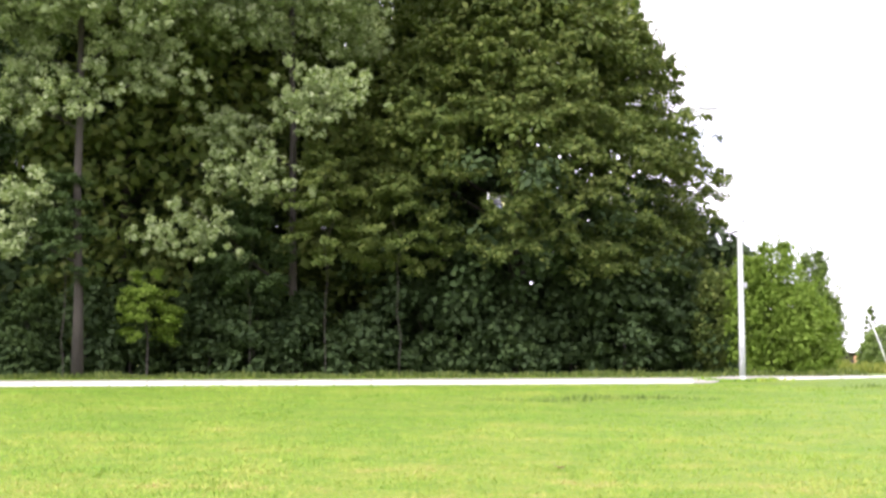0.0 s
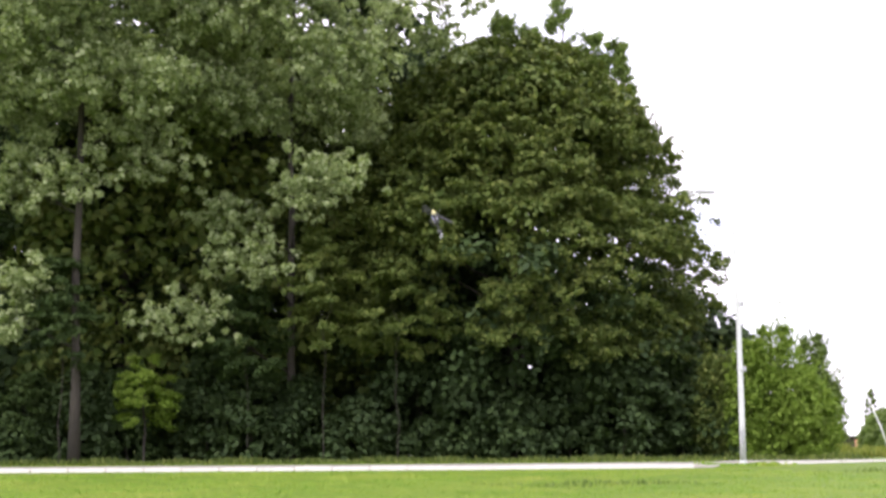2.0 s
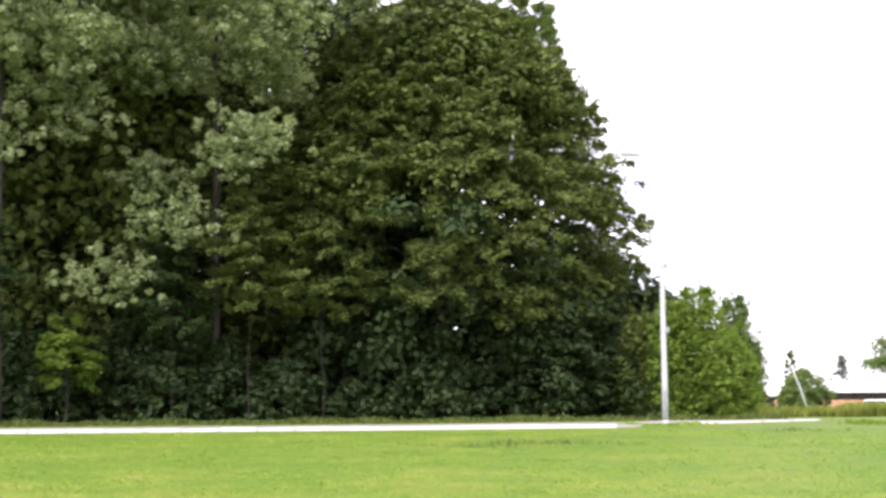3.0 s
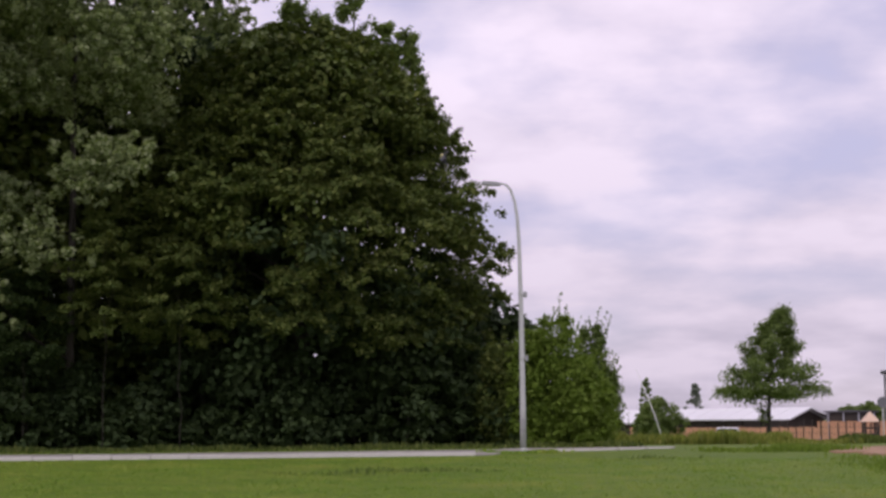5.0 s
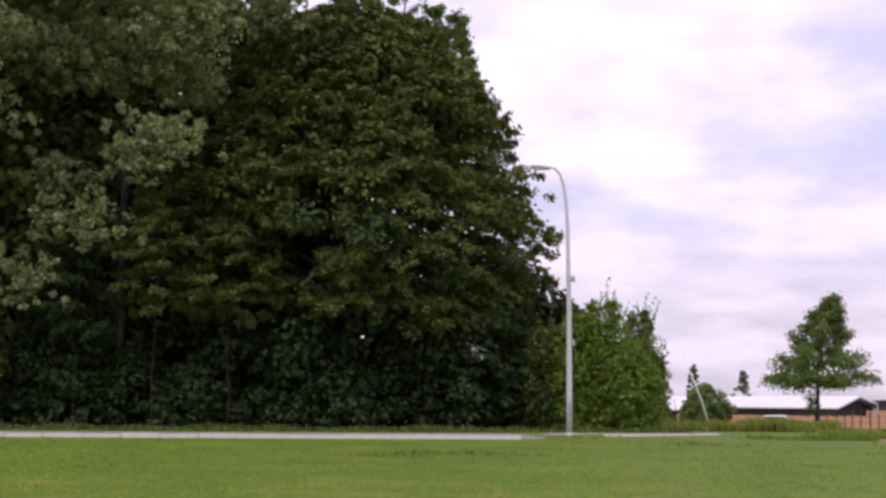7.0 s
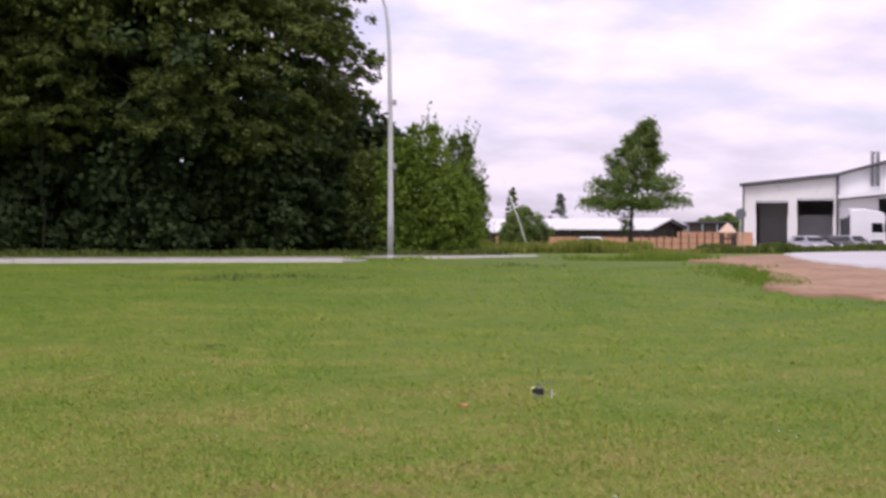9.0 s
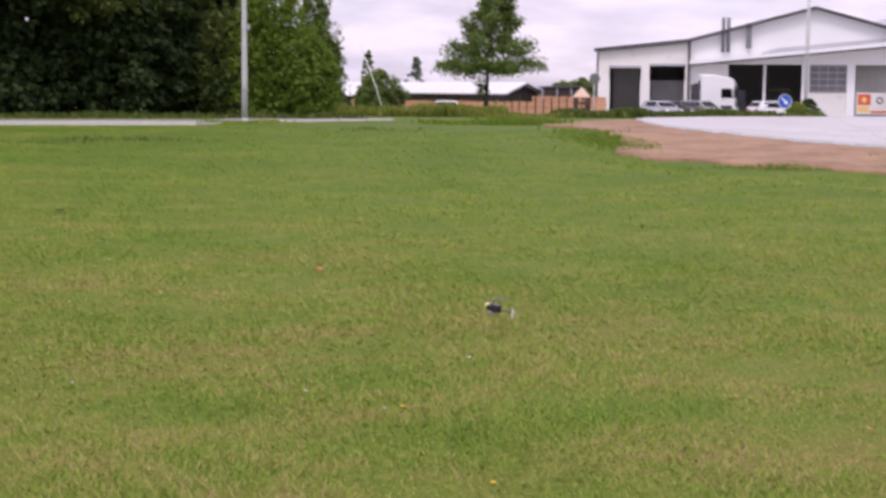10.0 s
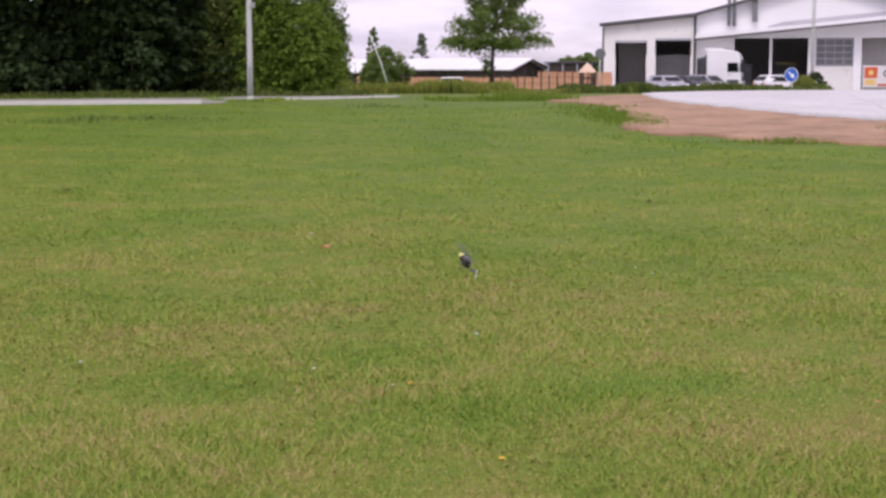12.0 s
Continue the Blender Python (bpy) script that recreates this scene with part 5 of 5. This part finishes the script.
car(34.4, 120.5, -76, "silver_paint", "silver estate car parked before the workshop", 4.4, 1.45)
car(36.5, 121.0, -70, "dark_paint", "dark grey car parked before the workshop", 4.3, 1.45)
car(38.3, 121.6, -60, "silver_paint", "silver hatchback parked before the workshop", 4.1, 1.5)
car(42.6, 116.0, 12, "white_paint", "white car parked behind the blue sign", 4.3, 1.5)
car(14.1, 104.0, 82, "white_paint", "white car half hidden behind tall weeds", 4.0, 1.4, False)


def build_truck():
    x, y = 40.75, 124.0
    top = empty("truck", pose(x, y, float(land(x, y)), 0, 0, -24), "white tractor truck with a tall sleeper cab", "truck")
    cab = [(-1.7, 0.95), (0.95, 0.55), (1.18, 0.6), (1.22, 1.5), (1.13, 2.7), (1.02, 3.15), (0.72, 3.48), (-0.6, 3.66), (-1.55, 3.64), (-1.72, 3.45)]
    bm = prism(bmesh.new(), cab, -1.22, 1.22)
    bmesh.ops.bevel(bm, geom=bm.edges[:], offset=0.09, segments=3, affect="EDGES")
    body = part("cab", bm, "white_paint", top)
    bm = bmesh.new()
    f = bm.faces.new([bm.verts.new(p) for p in ((1.245, -1.05, 1.65), (1.245, 1.05, 1.65), (1.16, 1.0, 2.6), (1.16, -1.0, 2.6))])
    bmesh.ops.solidify(bm, geom=[f], thickness=0.02)
    part("windscreen", bm, "window", body)
    part("visor", boxed(1.0, 1.32, -1.08, 1.08, 2.62, 2.76, 0.03), "dark_paint", body)
    part("grille", boxed(1.19, 1.245, -0.75, 0.75, 0.75, 1.45, 0.02), "black_plastic", body)
    part("bumper", boxed(1.02, 1.32, -1.2, 1.2, 0.32, 0.7, 0.06), "white_paint", body)
    for s in (-1, 1):
        bm = bmesh.new()
        f = bm.faces.new([bm.verts.new(p) for p in ((0.05, s * 1.235, 1.72), (1.02, s * 1.235, 1.72), (0.92, s * 1.235, 2.52), (0.05, s * 1.235, 2.52))])
        bmesh.ops.solidify(bm, geom=[f], thickness=0.02)
        part("side_window", bm, "window", body)
        part("mirror", boxed(1.12, 1.3, s * 1.42 - 0.12, s * 1.42 + 0.12, 1.75, 2.5, 0.05), "black_plastic", body)
        part("headlight", boxed(1.2, 1.34, s * 0.95 - 0.18, s * 0.95 + 0.18, 0.72, 0.95, 0.03), "lamp_clear", body)
        # fairings coloured dark as well, to deepen the gap behind the cab
        part("side_fairing", boxed(-2.2, -1.86, s * 1.1 - 0.05, s * 1.1 + 0.05, 0.9, 3.0, 0.04), "dark_paint", top)
        part("door_handle", boxed(0.1, 0.28, s * 1.24 - 0.02, s * 1.24 + 0.02, 1.5, 1.56), "black_plastic", body)
        part("wheel_arch", boxed(0.0, 1.02, s * 1.2 - 0.04, s * 1.2 + 0.035, 0.75, 1.1, 0.05), "dark_paint", body)
        part("fuel_tank", boxed(-3.05, -1.9, s * 1.0 - 0.22, s * 1.0 + 0.22, 0.45, 1.0, 0.1), "steel", top)
        wheel(top, 0.45, s * 1.05, 0.5, 0.3)
        wheel(top, -3.7, s * 0.95, 0.5, 0.55)
        part("mudguard", boxed(-4.25, -3.15, s * 0.95 - 0.3, s * 0.95 + 0.3, 1.04, 1.1, 0.02), "black_plastic", top)
        part("chassis_rail", boxed(-4.5, 0.6, s * 0.42 - 0.05, s * 0.42 + 0.05, 0.72, 0.98), "dark_steel", top)
    part("roof_deflector", prism(bmesh.new(), [(-1.9, 3.55), (-0.2, 3.6), (-0.8, 3.76), (-1.9, 3.78)], -1.05, 1.05), "white_paint", top)
    part("coupling_plate", disc(bmesh.new(), 0.5, -0.05, 0.05, 20), "dark_steel", top, at=pose(-3.5, 0, 1.1, 90))
    # dark block added behind the cab so that its gap reads black
    part("gap_block", boxed(-2.55, -1.98, -1.12, 1.12, 0.6, 2.9, 0.05), "dark_steel", top)
    part("cab_back_panel", boxed(-1.9, -1.71, -1.0, 1.0, 0.95, 3.2, 0.02), "dark_steel", top)


build_truck()


# ---------------------------------------------------------------- barns and fences
def barn(name, x, y, turn, length, depth, eave, ridge, label):
    z = float(land(x, y))
    top = empty(name, pose(x, y, z, 0, 0, turn), label, "barn")
    l, d = length / 2, depth / 2
    for s in (-1, 1):
        part("wall", boxed(-l, l, s * d - 0.1, s * d + 0.1, -0.2, eave), "tar", top)
        bm = bmesh.new()
        q = [(-l - 0.6, s * (d + 0.7), eave - 0.25), (l + 0.9, s * (d + 0.7), eave - 0.25), (l + 0.9, 0, ridge), (-l - 0.6, 0, ridge)]
        lo = [bm.verts.new(p) for p in q]
        hi = [bm.verts.new((a, b, c + 0.16)) for a, b, c in q]
        bm.faces.new(lo), bm.faces.new(hi[::-1])
        for i in range(4):
            bm.faces.new((lo[i], hi[i], hi[(i + 1) % 4], lo[(i + 1) % 4]))
        bmesh.ops.recalc_face_normals(bm, faces=bm.faces)
        roof = part("roof", bm, "pale_sheet", top, "pale metal roof")
        for k in range(int(length / 2.5)):
            rx = -l + 1.2 + 2.5 * k
            part("roof_seam", tube(bmesh.new(), [(rx, s * (d + 0.68), eave - 0.06), (rx, s * 0.05, ridge + 0.16)], [0.04, 0.04], 4), "pale_sheet", roof)
        for k in range(int(length / 3)):
            px = -l + 1.5 + 3 * k
            part("wall_post", boxed(px - 0.1, px + 0.1, s * (d + 0.2) - 0.08, s * (d + 0.2) + 0.08, -0.2, eave), "tar", top)
    for s in (-1, 1):
        part("gable", prism(bmesh.new(), [(-d, -0.2), (d, -0.2), (d, eave), (0, ridge - 0.05), (-d, eave)], -0.1, 0.1), "tar", top, at=pose(s * (l - 0.1), 0, 0, 0, 0, 90))
        part("verge_board", tube(bmesh.new(), [(s * (l + 0.75), -d - 0.7, eave - 0.3), (s * (l + 0.75), 0, ridge - 0.06), (s * (l + 0.75), d + 0.7, eave - 0.3)], [0.12, 0.12, 0.12], 5), "tar", top)
    return top


barn("long_barn", 25.0, 173.5, -55, 20.6, 5.2, 3.2, 4.2, "long low dark barn with a pale metal roof")
barn("small_barn", 12.3, 182.0, -8, 4.6, 6.0, 2.9, 4.2, "small dark barn with a pale roof")


def build_shed():
    top = empty("dark_shed", pose(35.8, 165.0, float(land(36, 165)), 0, 0, -12), "long dark shed with a low grey roof", "shed")
    part("wall", boxed(-2.6, 2.6, -2.0, 2.0, -0.2, 3.35), "tar", top)
    part("roof", prism(bmesh.new(), [(-2.9, 3.35), (2.9, 3.35), (2.9, 3.48), (0, 3.6), (-2.9, 3.48)], -2.3, 2.3), "roof_edge", top)
    for k in range(4):
        part("wall_post", boxed(-2.5 + 1.6 * k, -2.36 + 1.6 * k, -2.12, -2.003, -0.2, 3.3), "sheet", top)


build_shed()


def build_fences():
    y = 112.0
    top = empty("board_fence", pose(8.0, y, float(land(18, y))), "orange-brown upright board fence round the barn yard", "fence")
    boards = []
    for tall in (1.45, 1.85):
        bm = boxed(-0.093, 0.093, -0.012, 0.012, 0.0, tall, 0.006)
        bm.normal_update()
        boards.append(bpy.data.meshes.new("board"))
        bm.to_mesh(boards[-1])
        bm.free()
    rg = np.random.default_rng(3)
    for k in range(98):
        part("board", boards[k > 68], "plank", top, at=pose(0.1 + 0.2 * k, 0, -0.1 + 0.02 * rg.normal(), 0, 0.5 * rg.normal(), 0))
    for z in (0.35, 1.1):
        part("rail", boxed(0, 19.7, 0.016, 0.06, z, z + 0.09), "plank", top)
    for k in range(9):
        part("fence_post", boxed(0.3 + 2.4 * k, 0.42 + 2.4 * k, 0.065, 0.18, -0.3, 1.35, 0.01), "tar", top)
    wire = empty("post_fence", pose(15.0, 106.0, float(land(18, 106.0))), "row of slim dark posts with wires before the boards", "fence")
    for k in range(14):
        part("post", tube(bmesh.new(), [(2.4 + 0.58 * k + 0.08 * rg.normal(), 0, -0.3), (2.4 + 0.58 * k, 0, 1.75 + 0.2 * rg.normal())], [0.05, 0.045], 6), "tar", wire)
    for z in (0.5, 0.95, 1.35):
        part("wire", tube(bmesh.new(), [(0, -0.05, z), (10.2, -0.05, z)], [0.012, 0.012], 4), "dark_steel", wire)
    hut = empty("play_tower", pose(24.85, 108.5, float(land(24, 108.5))), "small wooden play tower with a pale pointed roof", "play tower")
    for dx in (-0.42, 0.42):
        for dy in (-0.4, 0.4):
            part("tower_post", boxed(dx - 0.07, dx + 0.07, dy - 0.07, dy + 0.07, -0.2, 1.72, 0.01), "tar", hut)
    part("deck", boxed(-0.5, 0.5, -0.48, 0.48, 0.75, 0.87, 0.01), "tar", hut)
    part("railing", boxed(-0.42, 0.42, -0.46, -0.42, 1.2, 1.32, 0.01), "tar", hut)
    bm = bmesh.new()
    bmesh.ops.create_cone(bm, cap_ends=True, segments=4, radius1=0.85, radius2=0.05, depth=0.72, matrix=pose(0, 0, 2.07, 0, 0, 45))
    part("tower_roof", bm, "pale_wood", hut, "pale peach-coloured pointed roof")


build_fences()


# ---------------------------------------------------------------- model helicopter
def build_helicopter():
    """A palm-sized model helicopter, nose along +x, origin at the mast's foot."""
    top = empty("model_helicopter", pose(0, 14, 3), "small black model helicopter with yellow nose and white tail fin", "helicopter")
    bm = bmesh.new()
    bmesh.ops.create_uvsphere(bm, u_segments=16, v_segments=10, radius=0.5, matrix=pose(0.044, 0, -0.001, 0, 8, 0) @ Matrix.Diagonal((0.094, 0.040, 0.048, 1)))
    canopy = part("canopy", bm, "black_plastic", top, smooth=True)
    bm = bmesh.new()
    bmesh.ops.create_uvsphere(bm, u_segments=14, v_segments=8, radius=0.5, matrix=pose(0.066, 0, 0.004, 0, 8, 0) @ Matrix.Diagonal((0.066, 0.039, 0.044, 1)))
    part("nose", bm, "yellow_plastic", canopy, "yellow nose cap", smooth=True)
    bm = bmesh.new()
    bmesh.ops.create_uvsphere(bm, u_segments=12, v_segments=8, radius=0.5, matrix=pose(0.058, 0, 0.006, 0, 18, 0) @ Matrix.Diagonal((0.026, 0.0425, 0.018, 1)))
    part("cockpit_window", bm, "window", canopy, smooth=True)
    part("fuselage", boxed(-0.058, 0.012, -0.020, 0.020, -0.026, 0.026, 0.007), "black_plastic", top)
    part("battery", boxed(-0.004, 0.045, -0.012, 0.012, -0.035, -0.0245, 0.003), "blue_plastic", top, "blue battery pack")
    part("motor", tube(bmesh.new(), [(-0.018, 0, 0.026), (-0.018, 0, 0.036)], [0.01, 0.01], 10), "grey_plastic", top)
    part("tail_boom", tube(bmesh.new(), [(-0.03, 0, 0.002), (-0.203, 0, 0.002)], [0.0048, 0.0038], 8), "black_plastic", top)
    part("tail_fin", prism(bmesh.new(), [(-0.200, -0.030), (-0.207, -0.034), (-0.212, 0.034), (-0.205, 0.034), (-0.201, 0.004)], -0.0014, 0.0014), "white_plastic", top, "white tail fin")
    part("stabiliser", boxed(-0.160, -0.138, -0.028, 0.028, 0.002, 0.004, 0.0006), "black_plastic", top)
    part("mast", tube(bmesh.new(), [(0, 0, 0.01), (0, 0, 0.056)], [0.002, 0.002], 8), "grey_plastic", top)
    for s in (-1, 1):
        skid = part("skid", tube(bmesh.new(), [(-0.04, s * 0.026, -0.054), (0.03, s * 0.026, -0.054), (0.045, s * 0.026, -0.047)], [0.0022, 0.0022, 0.002], 6), "black_plastic", top)
        for x in (-0.02, 0.02):
            part("strut", tube(bmesh.new(), [(x, s * 0.026, -0.054), (x, s * 0.012, -0.022)], [0.0018, 0.0018], 6), "black_plastic", skid)
    rotor = part("main_rotor", tube(bmesh.new(), [(0, 0, -0.006), (0, 0, 0.006)], [0.006, 0.005], 10), "black_plastic", top, at=pose(0, 0, 0.054))
    for s in (-1, 1):
        bm = boxed(0.008, 0.165, -0.0095, 0.0095, -0.0007, 0.0007, 0.0004)
        part("blade", bm, "black_plastic", rotor, at=pose(0, 0, 0.002, 7, 0, 90 - 90 * s))
        part("flybar", tube(bmesh.new(), [(0, 0, 0.006), (0, s * 0.075, 0.006)], [0.0009, 0.0009], 5), "grey_plastic", rotor)
        part("flybar_weight", tube(bmesh.new(), [(0, s * 0.07, 0.006), (0, s * 0.086, 0.006)], [0.0028, 0.0028], 6), "black_plastic", rotor)
    tail = part("tail_rotor", tube(bmesh.new(), [(0, -0.003, 0), (0, 0.003, 0)], [0.003, 0.003], 8), "black_plastic", top, at=pose(-0.203, -0.008, 0.002))
    for s in (-1, 1):
        part("tail_blade", boxed(-0.003, 0.003, -0.0005, 0.0005, min(0, s * 0.03), max(0, s * 0.03), 0.0003), "white_plastic", tail)
    return top, rotor, tail


helicopter, main_rotor, tail_rotor = build_helicopter()


def motions():
    flight = [
        (0, -2.23, 13.75, 2.98, 0, 12, 70), (0.5, -2.06, 13.77, 3.08, 0, 2, 40), (1, -1.66, 13.65, 4.36, 0, -74, 75), (1.5, -2.1, 13.37, 5.17, 0, -62, 105),
        (2, -2.78, 13.57, 3.62, 0, -58, 130), (2.5, -2.32, 13.75, 2.91, 4, -28, 110), (3, -1.48, 14.73, 4.01, 0, 48, 104), (3.5, -0.91, 15.77, 4.17, 0, 62, 98), (3.7, -0.69, 16.32, 3.9, 0, 52, 98),
        (4.6, -0.75, 17.4, 4.5, 0, -10, 108), (5.5, -1.24, 17.66, 4.84, 0, -56, 116), (6, -1.45, 17.35, 3.39, 0, -32, 112), (6.5, -1.29, 16.91, 2.79, 0, -24, 114), (6.7, -1.25, 16.72, 2.59, 0, -22, 114),
        (7.5, -0.4, 15.4, 1.45, 0, -10, 116), (8.3, 0.5, 13.97, 0.76, 0, 0, 115), (8.5, 0.75, 13.14, 0.62, 0, 0, 115), (9, 1.14, 11.38, 0.35, 0, -1, 115), (9.5, 1.43, 10.1, 0.2, 0, -2, 116),
        (10, 1.66, 9.76, 0.16, 0, -3, 117), (10.5, 1.68, 9.65, 0.16, 0, -3, 118), (11, 1.63, 9.66, 0.19, 0, -3, 118), (11.5, 1.55, 9.78, 0.23, 0, -4, 117), (12, 1.45, 10.01, 0.29, 0, -20, 104)]
    walk(helicopter, [(t, pose(x, y, z, rx, ry, rz)) for t, x, y, z, rx, ry, rz in flight])
    turns = range(0, 361)
    walk(main_rotor, [(k / 30, pose(0, 0, 0.054, 0, 0, 73 * k)) for k in turns])
    walk(tail_rotor, [(k / 30, pose(-0.203, -0.008, 0.002, 0, 79 * k, 0)) for k in turns])


motions()
